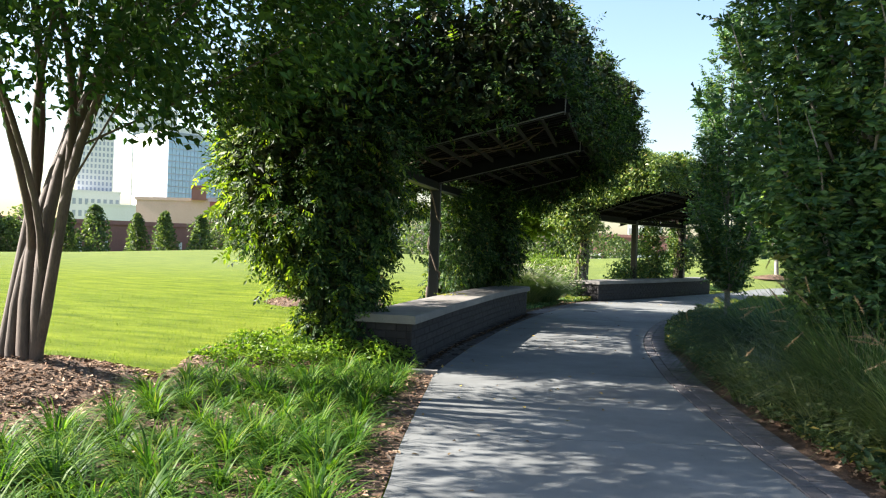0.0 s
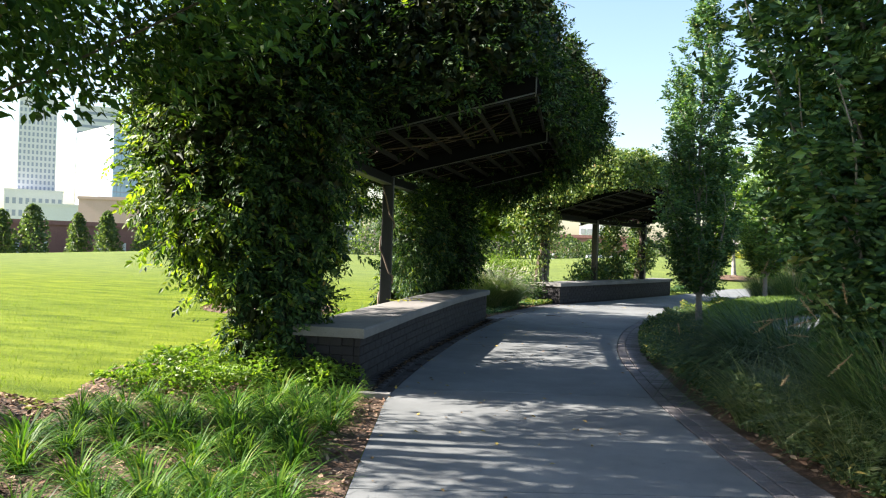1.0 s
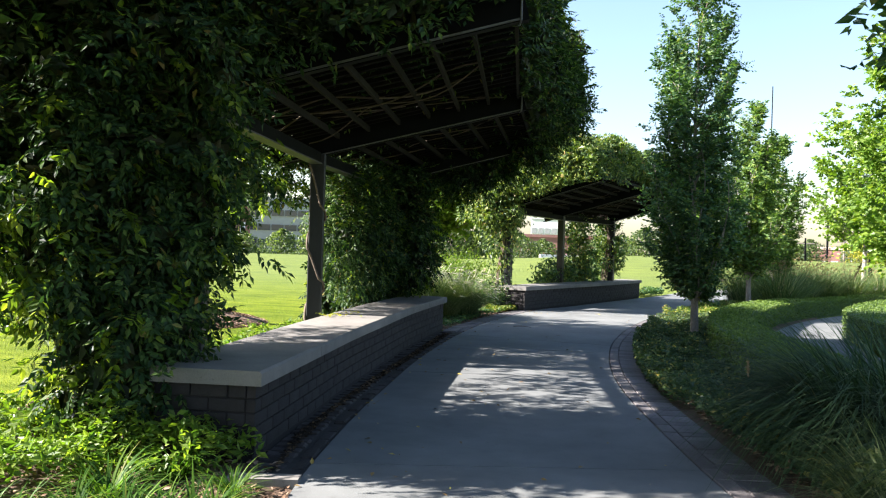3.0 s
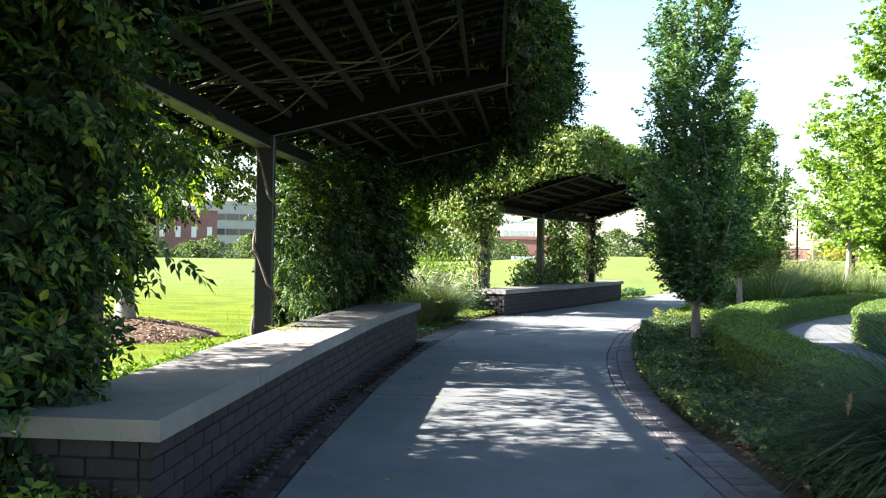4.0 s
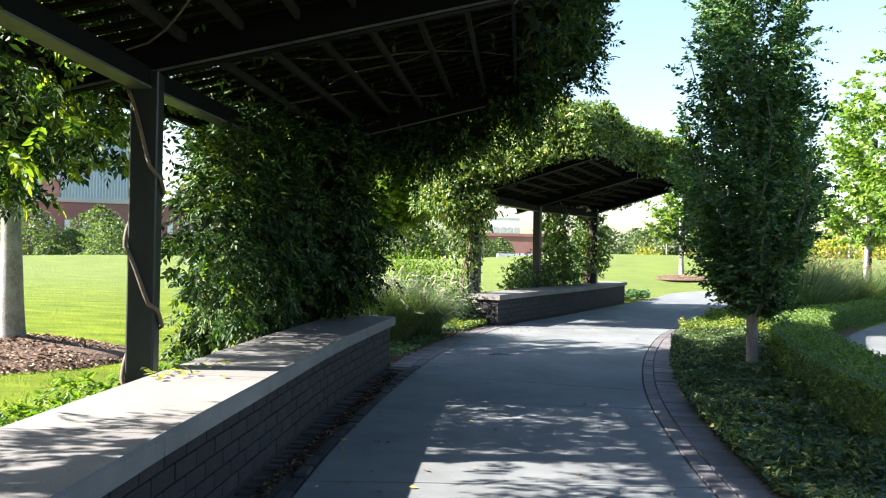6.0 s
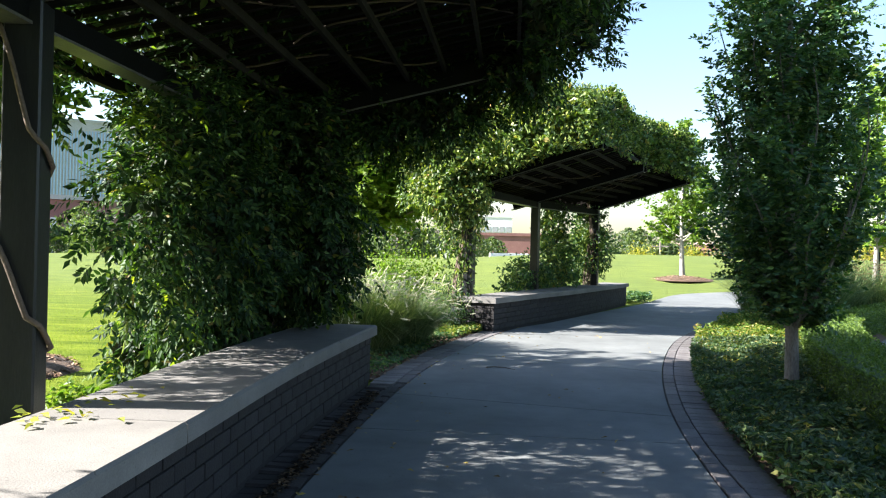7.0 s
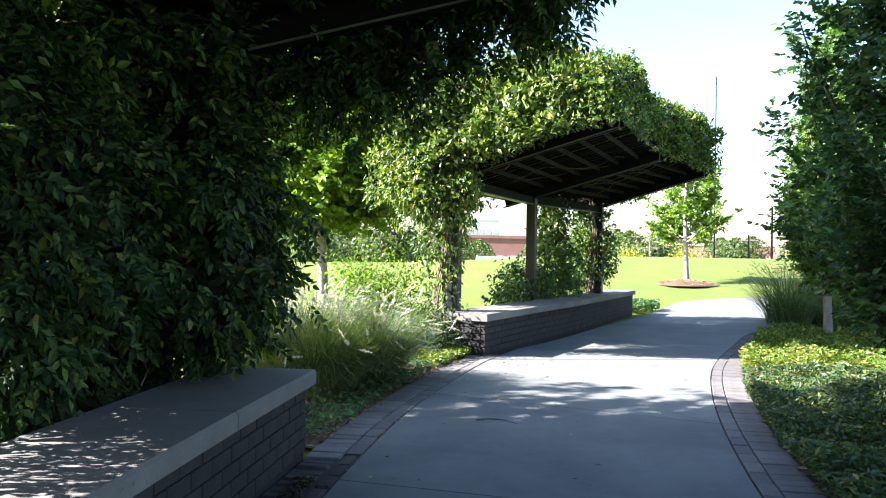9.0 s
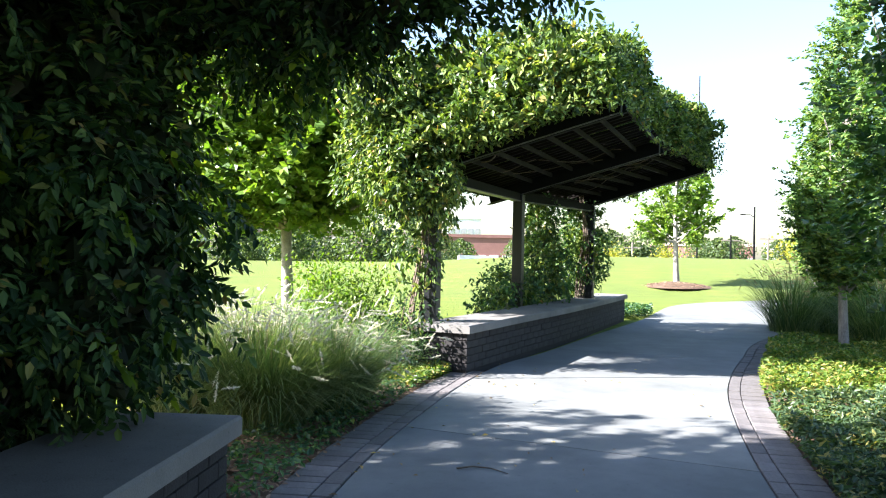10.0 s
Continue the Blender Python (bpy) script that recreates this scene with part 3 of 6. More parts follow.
def build_bench(front, label, cap_cuts, seed):
    """A curved brick seat wall with a thick cast-stone coping in lengths."""
    bench = thing("seat_wall", label, "seat wall", "seat walls beside the walk")
    total = (len(front) - 1) * 0.1
    depth, over, top, thick = 0.60, 0.04, 0.47, 0.078
    t, nrm = frames_along(front)
    lo = lambda s, d: at_len(offset_curve(front, d), s)
    # core
    s = np.linspace(over + 0.012, total - over - 0.012, 40)
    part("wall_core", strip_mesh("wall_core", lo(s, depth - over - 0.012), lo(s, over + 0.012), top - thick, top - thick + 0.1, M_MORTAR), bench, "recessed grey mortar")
    # coping lengths
    cuts = [0.0] + cap_cuts + [total]
    for a, b in zip(cuts, cuts[1:]):
        n = max(3, int((b - a) / 0.25))
        ss = np.linspace(a + 0.003, b - 0.003, n)
        f, k = lo(ss, 0.0), lo(ss, depth)
        bm = bmesh.new()
        rows = []
        for p, q in zip(f, k):
            w = (q - p) / np.linalg.norm(q - p) * 0.012
            pr = [(*p, top - thick), (*p, top - 0.012), (*(p + w), top), (*(q - w), top), (*q, top - 0.012), (*q, top - thick)]
            rows.append([bm.verts.new(v) for v in pr])
        for r0, r1 in zip(rows, rows[1:]):
            for i in range(6):
                bm.faces.new((r0[i], r0[(i + 1) % 6], r1[(i + 1) % 6], r1[i]))
        bm.faces.new(rows[0])
        bm.faces.new(rows[-1][::-1])
        part("coping", bm_mesh("coping", bm, M_CAP), bench, "pale cast-stone coping length")
    # bricks: running bond on the front, the ends and the back
    course, bl, bh, bt = 0.0735, 0.20, 0.063, 0.05
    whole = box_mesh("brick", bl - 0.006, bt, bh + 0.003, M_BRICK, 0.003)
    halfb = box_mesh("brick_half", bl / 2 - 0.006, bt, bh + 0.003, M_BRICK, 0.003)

    def lay(p, d, row, me):
        ang = math.atan2(d[1], d[0])
        part("brick", me, bench, matrix=Matrix.Translation((p[0], p[1], top - thick - course * (row + 0.5))) @ Matrix.Rotation(ang, 4, "Z"))

    r = np.random.default_rng(seed)
    for row in range(6):
        off = (row % 2) * bl / 2
        s0 = over
        while s0 < total - over - 0.03:
            ln = bl if not (s0 == over and off) else bl / 2
            if s0 + ln > total - over + 0.02:
                ln = bl / 2
            mid = s0 + ln / 2
            p = lo(np.array([mid]), over + bt / 2 + r.uniform(-0.0015, 0.0015))[0]
            d = at_len(t, np.array([mid]))[0]
            if row < 5:
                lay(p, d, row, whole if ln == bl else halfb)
            s0 += ln
        if row < 5:
            for end in (over, total - over):
                c0 = lo(np.array([end]), 0.0)[0]
                nn = at_len(nrm, np.array([end]))[0]
                tt = at_len(t, np.array([end]))[0] * (1 if end < 1 else -1)
                d0 = over + bt + 0.004 + (0 if row % 2 else bl / 2)
                if row % 2 == 0:
                    lay(c0 + nn * (over + bt + bl / 4) + tt * bt / 2, nn, row, halfb)
                while d0 + bl < depth - over + 0.05:
                    lay(c0 + nn * (d0 + bl / 2) + tt * bt / 2, nn, row, whole)
                    d0 += bl
    return bench


build_bench(FRONT_1, "long curved seat wall of dark grey brick with pale stone coping", [1.2, 2.15, 3.35, 4.6, 5.9], 3)
build_bench(FRONT_2, "curved seat wall of grey brick with pale coping beyond the grasses", [1.4, 2.8, 4.2, 5.6, 6.9], 4)


# ---------------------------------------------------------------- paver borders
def build_border(name, edge, side, y0, y1, bands, label, limit, worn=None):
    """Bands of pavers along an edge: the first lengthwise, the second crosswise."""
    owner = thing(name, label, "paver border", kind="structure")
    sel = np.where((edge[:, 1] >= y0) & (edge[:, 1] <= y1))[0]
    c = edge[sel[0]:sel[-1]]
    total = (len(c) - 1) * 0.1
    s = np.linspace(0, total, 90)
    w = sum(b[0] for b in bands)
    a, b = at_len(offset_curve(c, side * 0.004), s), at_len(offset_curve(c, side * w), s)
    part("bedding", strip_mesh("bedding", *((b, a) if side > 0 else (a, b)), -0.014, 0.08, M_SAND), owner, "dark sand bedding")
    t, _ = frames_along(c)
    jobs, d0 = [], 0.008
    for width, pitch in bands:
        curve = offset_curve(c, side * (d0 + width / 2))
        ln = (len(curve) - 1) * 0.1
        for k in range(int(ln / pitch)):
            m = (k + 0.5) * pitch
            p, d = at_len(curve, np.array([m]))[0], at_len(t, np.array([m]))[0]
            jobs.append((p, math.atan2(d[1], d[0]), width, pitch))
        d0 += width
    jobs.sort(key=lambda j: j[0][1])
    shapes = {}
    r = np.random.default_rng(5)
    rest_v, rest_f = [], []
    for i, (p, ang, width, pitch) in enumerate(jobs):
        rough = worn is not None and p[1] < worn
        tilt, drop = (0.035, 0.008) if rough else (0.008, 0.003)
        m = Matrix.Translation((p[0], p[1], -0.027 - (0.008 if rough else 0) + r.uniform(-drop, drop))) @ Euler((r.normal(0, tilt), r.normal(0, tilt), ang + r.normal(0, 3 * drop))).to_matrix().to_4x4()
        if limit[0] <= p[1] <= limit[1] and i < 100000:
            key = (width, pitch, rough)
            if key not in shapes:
                shapes[key] = box_mesh("paver", pitch - (0.022 if rough else 0.004), width - (0.024 if rough else 0.007), 0.06, M_WORN_SHADE if rough else M_PAVER, 0.012 if rough else 0.004)
            part("paver", shapes[key], owner, "dirty sunken paver, darkened further for deep shade" if rough else "", m)
        else:
            q = [(sx * (pitch - 0.008) / 2, sy * (width - 0.008) / 2, sz) for sz in (-0.03, 0.03) for sx, sy in ((-1, -1), (1, -1), (1, 1), (-1, 1))]
            b0 = len(rest_v)
            rest_v += [tuple(m @ Vector(v)) for v in q]
            rest_f += [[b0 + k for k in f] for f in ((4, 5, 6, 7), (0, 1, 5, 4), (1, 2, 6, 5), (2, 3, 7, 6), (3, 0, 4, 7))]
    if rest_f:
        part("pavers_beyond", raw_mesh("pavers_beyond", rest_v, rest_f, M_PAVER), owner, "brown pavers further along", kind="stuff")


build_border("paver_border_1", RIGHT, -1, 1.0, 26.5, [(0.10, 0.21), (0.20, 0.105)], "brown paver edging of two bands along the walk", (4.0, 17.5))
build_border("paver_border_2", LEFT, 1, 6.75, 19.0, [(0.10, 0.21), (0.20, 0.105)], "brown paver edging between walk and seat wall, dirty, sunken and shade-darkened beside it", (6.7, 19.2), 14.0)


kerb = new("kerb_stone", prism_mesh("kerb_stone", [(-2.13, 6.66), (-1.8, 6.74), (-1.82, 6.83), (-2.15, 6.75)], -0.08, 0.02, M_CAP, 0.006))
tagged(kerb, "short pale kerb stone closing the paver edging", "kerb", kind="structure")


# ---------------------------------------------------------------- pergolas
class Shelter:
    """Three posts and three cantilever beams; u runs along (0, 1, 2), v from post (0) to tip (1)."""

    def __init__(self, posts, tips, z_post, z_tip):
        self.p, self.t, self.z0, self.z1 = np.array(posts, float), np.array(tips, float), z_post, z_tip

    def xy(self, u, v):
        u, v = np.asarray(u, float), np.asarray(v, float)
        k = np.clip(np.floor(u), 0, 1).astype(int)
        f = (u - k)[..., None]
        a = self.p[k] + (self.p[k + 1] - self.p[k]) * f
        b = self.t[k] + (self.t[k + 1] - self.t[k]) * f
        return a + (b - a) * v[..., None]

    def z(self, v):
        return self.z0 + (self.z1 - self.z0) * np.asarray(v, float)

    def pt(self, u, v, dz=0.0):
        x, y = self.xy(u, v)
        return Vector((x, y, float(self.z(v)) + dz))


P1 = Shelter([(-2.88, 7.6), (-3.28, 10.45), (-3.52, 13.5)], [(-1.0, 8.05), (-1.40, 11.05), (-1.62, 13.95)], 2.0, 2.53)
P2 = Shelter([(-2.66, 18.95), (-1.87, 22.0), (-0.74, 24.2)], [(-0.81, 18.5), (-0.02, 21.5), (1.0, 23.77)], 2.0, 2.53)
DEPTH = 0.2


def build_pergola(s, label):
    per = thing("pergola", label, "pergola", "pergolas over the seat walls")
    for i in range(3):
        x, y = s.p[i]
        d = s.t[i] - s.p[i]
        ang = math.atan2(d[1], d[0])
        bm = bmesh.new()
        bmesh.ops.create_cube(bm, size=1)
        for v in bm.verts:
            v.co = Vector((v.co.x * 0.14, v.co.y * 0.14, -0.1 + (v.co.z + 0.5) * (s.z0 + 0.12)))
        post = part("post", bm_mesh("post", bm, M_POST, 0.008), per, "square black steel post", Matrix.Translation((x, y, 0)) @ Matrix.Rotation(ang, 4, "Z"))
        part("base_plate", box_mesh("base_plate", 0.26, 0.26, 0.02, M_STEEL, 0.004, True), post, "", Matrix.Translation((0, 0, -0.03)))
        a, b = s.pt(i, -0.24, DEPTH), s.pt(i, 1.0, DEPTH)
        beam = part("beam", beam_mesh("beam", a, b, 0.07, DEPTH, M_STEEL), per, "sloping black steel cantilever beam")
        # lower flange in a paler grey than the beam
        lo_a, lo_b = s.pt(i, -0.24, 0.012), s.pt(i, 1.0, 0.012)
        part("flange", beam_mesh("flange", lo_a, lo_b, 0.09, 0.012, M_FLANGE, 0.002), beam, "grey lower flange")
        part("end_plate", box_mesh("end_plate", 0.012, 0.13, DEPTH + 0.02, M_FLANGE, 0.002), beam, "", Matrix.Translation(s.pt(i, 1.0, DEPTH / 2)) @ Matrix.Rotation(ang, 4, "Z"))
    for k in range(2):
        a, b = s.pt(k, 0.0, 0.0), s.pt(k + 1, 0.0, 0.0)
        d = (b - a).normalized()
        part("header", beam_mesh("header", a + d * 0.075 + Vector((0, 0, 0.03)), b - d * 0.075 + Vector((0, 0, 0.03)), 0.08, 0.10, M_STEEL), per, "black steel header between the posts")
        part("header_flange", beam_mesh("header_flange", a + d * 0.075 + Vector((0, 0, -0.072)), b - d * 0.075 + Vector((0, 0, -0.072)), 0.11, 0.012, M_FLANGE, 0.002), per, "grey lower flange")
        a2, b2 = s.pt(k, -0.24, 0.19), s.pt(k + 1, -0.24, 0.19)
        part("rear_rail", beam_mesh("rear_rail", a2, b2, 0.05, 0.07, M_STEEL), per)
        for v in np.linspace(0.10, 0.985, 7):
            a, b = s.pt(k, v, DEPTH - 0.03), s.pt(k + 1, v, DEPTH - 0.03)
            d = (b - a).normalized()
            part("joist", beam_mesh("joist", a + d * 0.05, b - d * 0.05, 0.026, 0.05, M_JOIST, 0.002), per, "weathered grey joist")
        for v in (-0.12,):
            a, b = s.pt(k, v, DEPTH - 0.03), s.pt(k + 1, v, DEPTH - 0.03)
            part("joist", beam_mesh("joist", a, b, 0.026, 0.05, M_JOIST, 0.002), per, "weathered grey joist")
        for u in np.linspace(0.03, 0.97, 17) + rng.normal(0, 0.006, 17):
            a, b = s.pt(k + u, -0.24, DEPTH + 0.015), s.pt(k + u + rng.normal(0, 0.008), 1.0, DEPTH + 0.015)
            part("slat", beam_mesh("slat", a, b, rng.uniform(0.035, 0.055), 0.03, M_SLAT, 0.0), per, "dark wooden slat")
    return per


build_pergola(P1, "black steel cantilever pergola overgrown with vines")
build_pergola(P2, "black steel cantilever pergola with vines, beyond the grasses")


def vine_cloud(inside, lo, hi, per_m3, seed):
    """Points in a region: inside() gives depth below the surface in metres; the shell is denser than the heart."""
    r = np.random.default_rng(seed)
    lo, hi = np.array(lo, float), np.array(hi, float)
    n = int(np.prod(hi - lo) * per_m3)
    p = lo + r.random((n, 3)) * (hi - lo)
    d = inside(p)
    keep = (d > 0) & (r.random(n) < np.where(d < 0.3, 1.0, 0.6))
    return p[keep], d[keep]


def local_uv(s, p):
    """u, v of points, from the chord through the posts (nearly straight shelters)."""
    us, vs = np.meshgrid(np.linspace(-0.35, 2.35, 109), np.linspace(-0.9, 1.5, 97))
    g = s.xy(us.ravel(), vs.ravel())
    lo = g.min(0)
    cell = 0.06
    shape = np.ceil((g.max(0) - lo) / cell).astype(int) + 2
    U = np.full(shape, np.nan)
    V = np.full(shape, np.nan)
    ix = ((g - lo) / cell).astype(int)
    U[ix[:, 0], ix[:, 1]], V[ix[:, 0], ix[:, 1]] = us.ravel(), vs.ravel()
    q = np.clip(((p[:, :2] - lo) / cell).astype(int), 0, shape - 1)
    u, v = U[q[:, 0], q[:, 1]], V[q[:, 0], q[:, 1]]
    off = np.any((p[:, :2] < lo) | (p[:, :2] > g.max(0)), axis=1)
    u[off], v[off] = -9, -9
    return np.nan_to_num(u, nan=-9), np.nan_to_num(v, nan=-9)


def build_vine(s, label, lumps, top, density, size, seed, skirt, mat, feathered, over, brow, slope, hang_mat):
    """A climber over a shelter: a thick mat on the roof, lumps down to the ground, woody stems."""
    vine = thing("climbing_vine", label, "climbing vine", "vines over the pergolas")
    length_u = 3.0

    def roof(p):
        u, v = local_uv(s, p)
        e = np.minimum(np.minimum((u + 0.2) * length_u, (2.16 - u) * length_u), np.minimum((v + 0.27) * 1.95, (over[0] + over[1] * np.clip(u, 0, 2) - v) * 1.95))
        e = e + 0.12 * wave(p, 3.1, seed) + 0.10 * wave(p, 7.0, seed + 5)
        z = p[:, 2] - s.z(v) - 0.19
        z_low = np.where((v > 1.01) | (u < 0.0) | (u > 2.03), -0.1 - skirt * (0.6 + 0.1 * np.clip(u, 0, 2)) * (0.5 + 0.5 * wave(p, 2.3, seed + 9)), np.where(v < -0.2, -0.1 + 0.1 * wave(p, 2.0, seed + 3), 0.10 + 0.05 * wave(p, 6, seed)))
        h = top * (1.38 - slope * np.clip(v, 0, 1)) * (1 + 0.22 * wave(p * np.array([[1, 1, 0]]), 1.3, seed + 2) + 0.16 * wave(p * np.array([[1, 1, 0]]), 3.7, seed + 4) + 0.10 * wave(p, 9.0, seed + 6))
        h = h * np.sqrt(np.clip(1 - (1 - np.clip(e / brow, 0, 1)) ** 2, 0, 1)) + 0.02
        return np.where((e > 0) & (u > -1), np.minimum(np.minimum(h - z, z - z_low), e + 0.02), -1)

    allp = np.vstack([s.xy(np.array([-0.3, -0.3, 2.3, 2.3]), np.array([-0.7, 1.3, -0.7, 1.3]))])
    lo, hi = allp.min(0), allp.max(0)
    p, d = vine_cloud(roof, (lo[0], lo[1], 1.5), (hi[0], hi[1], 4.4), density, seed)
    groups = [("roof_foliage", p, None, d)]
    for i, (c, rad, dens, foot) in enumerate(lumps):
        c, rad = np.array(c, float), np.array(rad, float)

        def lump(q, c=c, rad=rad, i=i, foot=foot):
            k = (q - c) / rad
            m = (np.abs(k) ** 2.6).sum(1) ** (1 / 2.6)
            edge = 1 + 0.24 * wave(q, 2.2, seed + i) + 0.24 * wave(q, 5.5, seed + 7 + i) + 0.15 * wave(q, 11.0, seed + 3 + i)
            return np.where(q[:, 2] > foot + 0.1 * wave(q, 4, i), (edge - m) * rad.min(), -1)

        q, dq = vine_cloud(lump, c - rad * 1.35, c + rad * 1.35, dens, seed + 20 + i)
        groups.append(("hanging_foliage", q, c, dq))
    for name, q, c, dq in groups:
        # larger leaves in the heart; the feathered vine's are darkened to stand for shade
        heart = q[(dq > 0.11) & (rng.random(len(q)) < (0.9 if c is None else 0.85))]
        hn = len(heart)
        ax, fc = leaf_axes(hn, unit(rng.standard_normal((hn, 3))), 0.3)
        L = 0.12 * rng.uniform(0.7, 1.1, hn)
        part("inner_foliage", leaves_mesh("inner_foliage", heart, ax, fc, L, L * 0.62, M_VINE_SHADE if feathered else mat), vine, "larger leaves inside, darkened for shade on the feathered vine", kind="stuff")
        dq, q = dq[dq < 0.17], q[dq < 0.17]
        n = len(q)
        mid = q.mean(0) if c is None else c
        out = unit((q - mid) * np.array([[1, 1, 1.0]]))
        if c is None:
            out = unit(out * 0.4 + np.array([[0, 0, 0.8]]))
        if feathered:
            keep = rng.random(n) < 0.25
            # young: outer leaves, mostly sun side, whose paler colour stands for direct sunlight
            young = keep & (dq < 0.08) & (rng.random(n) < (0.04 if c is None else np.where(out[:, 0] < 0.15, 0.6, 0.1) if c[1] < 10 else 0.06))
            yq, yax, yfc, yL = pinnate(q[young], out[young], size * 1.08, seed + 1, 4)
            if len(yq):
                part("lit_growth", leaves_mesh("lit_growth", yq, yax, yfc, yL, yL * rng.uniform(0.4, 0.55, len(yq)), M_VINE_LIT, full=True), vine, "paler green outer leaves, sunlight put into their colour", kind="stuff")
            keep &= ~young
            q, ax, fc, L = pinnate(q[keep], out[keep], size, seed, 4)
            n = len(q)
        else:
            ax, fc = leaf_axes(n, out, 0.55)
            L = size * rng.uniform(0.7, 1.35, n)
        # hang_mat: darker leaf past y 20, standing in for shade behind the posts
        part(name, leaves_mesh(name, q, ax, fc, L, L * rng.uniform(0.38, 0.54, n), hang_mat if c is not None and c[1] > 20 else mat, full=c is not None and feathered and 12.9 < c[1] < 14.0), vine, kind="stuff")
    # stems: up the posts and over the roof
    tubes = []
    for i in range(3):
        back = s.p[i] - s.t[i]
        a0 = math.atan2(back[1], back[0])
        for k in range(0 if i == 1 else 6 if feathered else 15):
            a = a0 + rng.uniform(-1.5, 1.5)
            base = s.pt(i, 0) + Vector((0.17 * math.cos(a), 0.17 * math.sin(a), 0))
            pts = [(base.x + 0.06 * math.sin(3 * z + a), base.y + 0.06 * math.cos(2.4 * z + a), z) for z in np.linspace(-0.05, 2.2, 14)]
            tubes.append(tube_arrays(pts, np.linspace(0.016, 0.008, 14) * rng.uniform(0.4, 1.2), 6, 0.08))
    for k in range(9):
        u0, u1, v0, v1 = rng.uniform(0, 2), 0, rng.uniform(-0.3, 0.3), rng.uniform(0.6, 1.05)
        u1 = np.clip(u0 + rng.uniform(-0.5, 0.5), 0, 2)
        w = np.linspace(0, 1, 14)
        uu, vv = u0 + (u1 - u0) * w + 0.04 * np.sin(9 * w + k), v0 + (v1 - v0) * w
        xy = s.xy(uu, vv)
        zz = s.z(vv) + 0.2 - 0.1 * np.abs(np.sin(5 * w + k)) * rng.uniform(0.1, 1)
        tubes.append(tube_arrays(np.column_stack([xy, zz]), np.full(14, rng.uniform(0.004, 0.009)), 5))
    for tb in tubes:
        part("stem", tubes_mesh("stem", [tb], M_STEM), vine, "woody brown twining stem")
    return vine


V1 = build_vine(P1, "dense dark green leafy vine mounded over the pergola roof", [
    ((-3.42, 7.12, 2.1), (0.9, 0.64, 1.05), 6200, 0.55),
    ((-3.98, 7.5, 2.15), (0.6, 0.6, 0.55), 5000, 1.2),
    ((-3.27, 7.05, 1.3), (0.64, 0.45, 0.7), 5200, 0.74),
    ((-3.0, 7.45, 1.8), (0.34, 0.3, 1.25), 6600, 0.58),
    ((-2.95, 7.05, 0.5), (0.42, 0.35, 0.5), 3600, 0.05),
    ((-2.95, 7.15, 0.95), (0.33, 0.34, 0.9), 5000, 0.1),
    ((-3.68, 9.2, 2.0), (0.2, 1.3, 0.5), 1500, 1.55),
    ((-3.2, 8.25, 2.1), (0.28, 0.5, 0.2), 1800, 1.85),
    # next two, mostly out of view, are added to dapple coping and path
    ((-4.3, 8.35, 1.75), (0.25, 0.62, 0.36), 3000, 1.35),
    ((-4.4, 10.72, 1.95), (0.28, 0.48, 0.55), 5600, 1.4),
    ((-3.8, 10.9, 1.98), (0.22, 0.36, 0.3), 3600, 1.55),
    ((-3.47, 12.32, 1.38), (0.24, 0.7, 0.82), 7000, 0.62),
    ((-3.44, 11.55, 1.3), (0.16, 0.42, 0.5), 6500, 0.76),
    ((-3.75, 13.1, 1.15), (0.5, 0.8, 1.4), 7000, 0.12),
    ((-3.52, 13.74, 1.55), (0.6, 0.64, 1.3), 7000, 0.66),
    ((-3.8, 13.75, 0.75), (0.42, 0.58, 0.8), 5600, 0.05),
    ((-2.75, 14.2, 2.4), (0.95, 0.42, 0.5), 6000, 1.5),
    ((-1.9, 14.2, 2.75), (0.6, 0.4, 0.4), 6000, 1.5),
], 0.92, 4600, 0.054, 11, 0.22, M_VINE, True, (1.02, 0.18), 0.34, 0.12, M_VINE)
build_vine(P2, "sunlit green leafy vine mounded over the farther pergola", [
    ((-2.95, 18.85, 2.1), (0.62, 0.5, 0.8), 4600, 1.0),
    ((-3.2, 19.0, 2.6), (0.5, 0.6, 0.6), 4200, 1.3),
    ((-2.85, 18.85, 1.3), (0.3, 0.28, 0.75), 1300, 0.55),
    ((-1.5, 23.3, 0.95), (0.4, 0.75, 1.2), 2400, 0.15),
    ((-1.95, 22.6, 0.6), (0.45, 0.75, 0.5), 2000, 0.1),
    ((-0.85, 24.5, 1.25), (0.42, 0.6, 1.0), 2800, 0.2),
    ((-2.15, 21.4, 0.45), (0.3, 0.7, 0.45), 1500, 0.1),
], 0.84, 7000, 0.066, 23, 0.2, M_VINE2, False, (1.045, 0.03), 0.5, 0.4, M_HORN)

# the stem that winds round the bare middle post
zs = np.linspace(-0.03, 2.2, 70)
a = np.radians(np.interp(zs, [-0.03, 0.12, 0.48, 0.81, 1.18, 1.50, 2.02, 2.2], [330, 315, 225, -45, -135, -405, -495, -560]))
turn = a - math.atan2(P1.t[1][1] - P1.p[1][1], P1.t[1][0] - P1.p[1][0])
r = 0.084 / np.maximum(np.abs(np.cos(turn)), np.abs(np.sin(turn))) ** 0.9
spiral = np.column_stack([P1.p[1][0] + r * np.cos(a), P1.p[1][1] + r * np.sin(a), zs])
part("winding_stem", tubes_mesh("winding_stem", [tube_arrays(spiral, np.linspace(0.013, 0.009, 70), 7)], M_STEM), V1, "bare brown stem wound round the post")


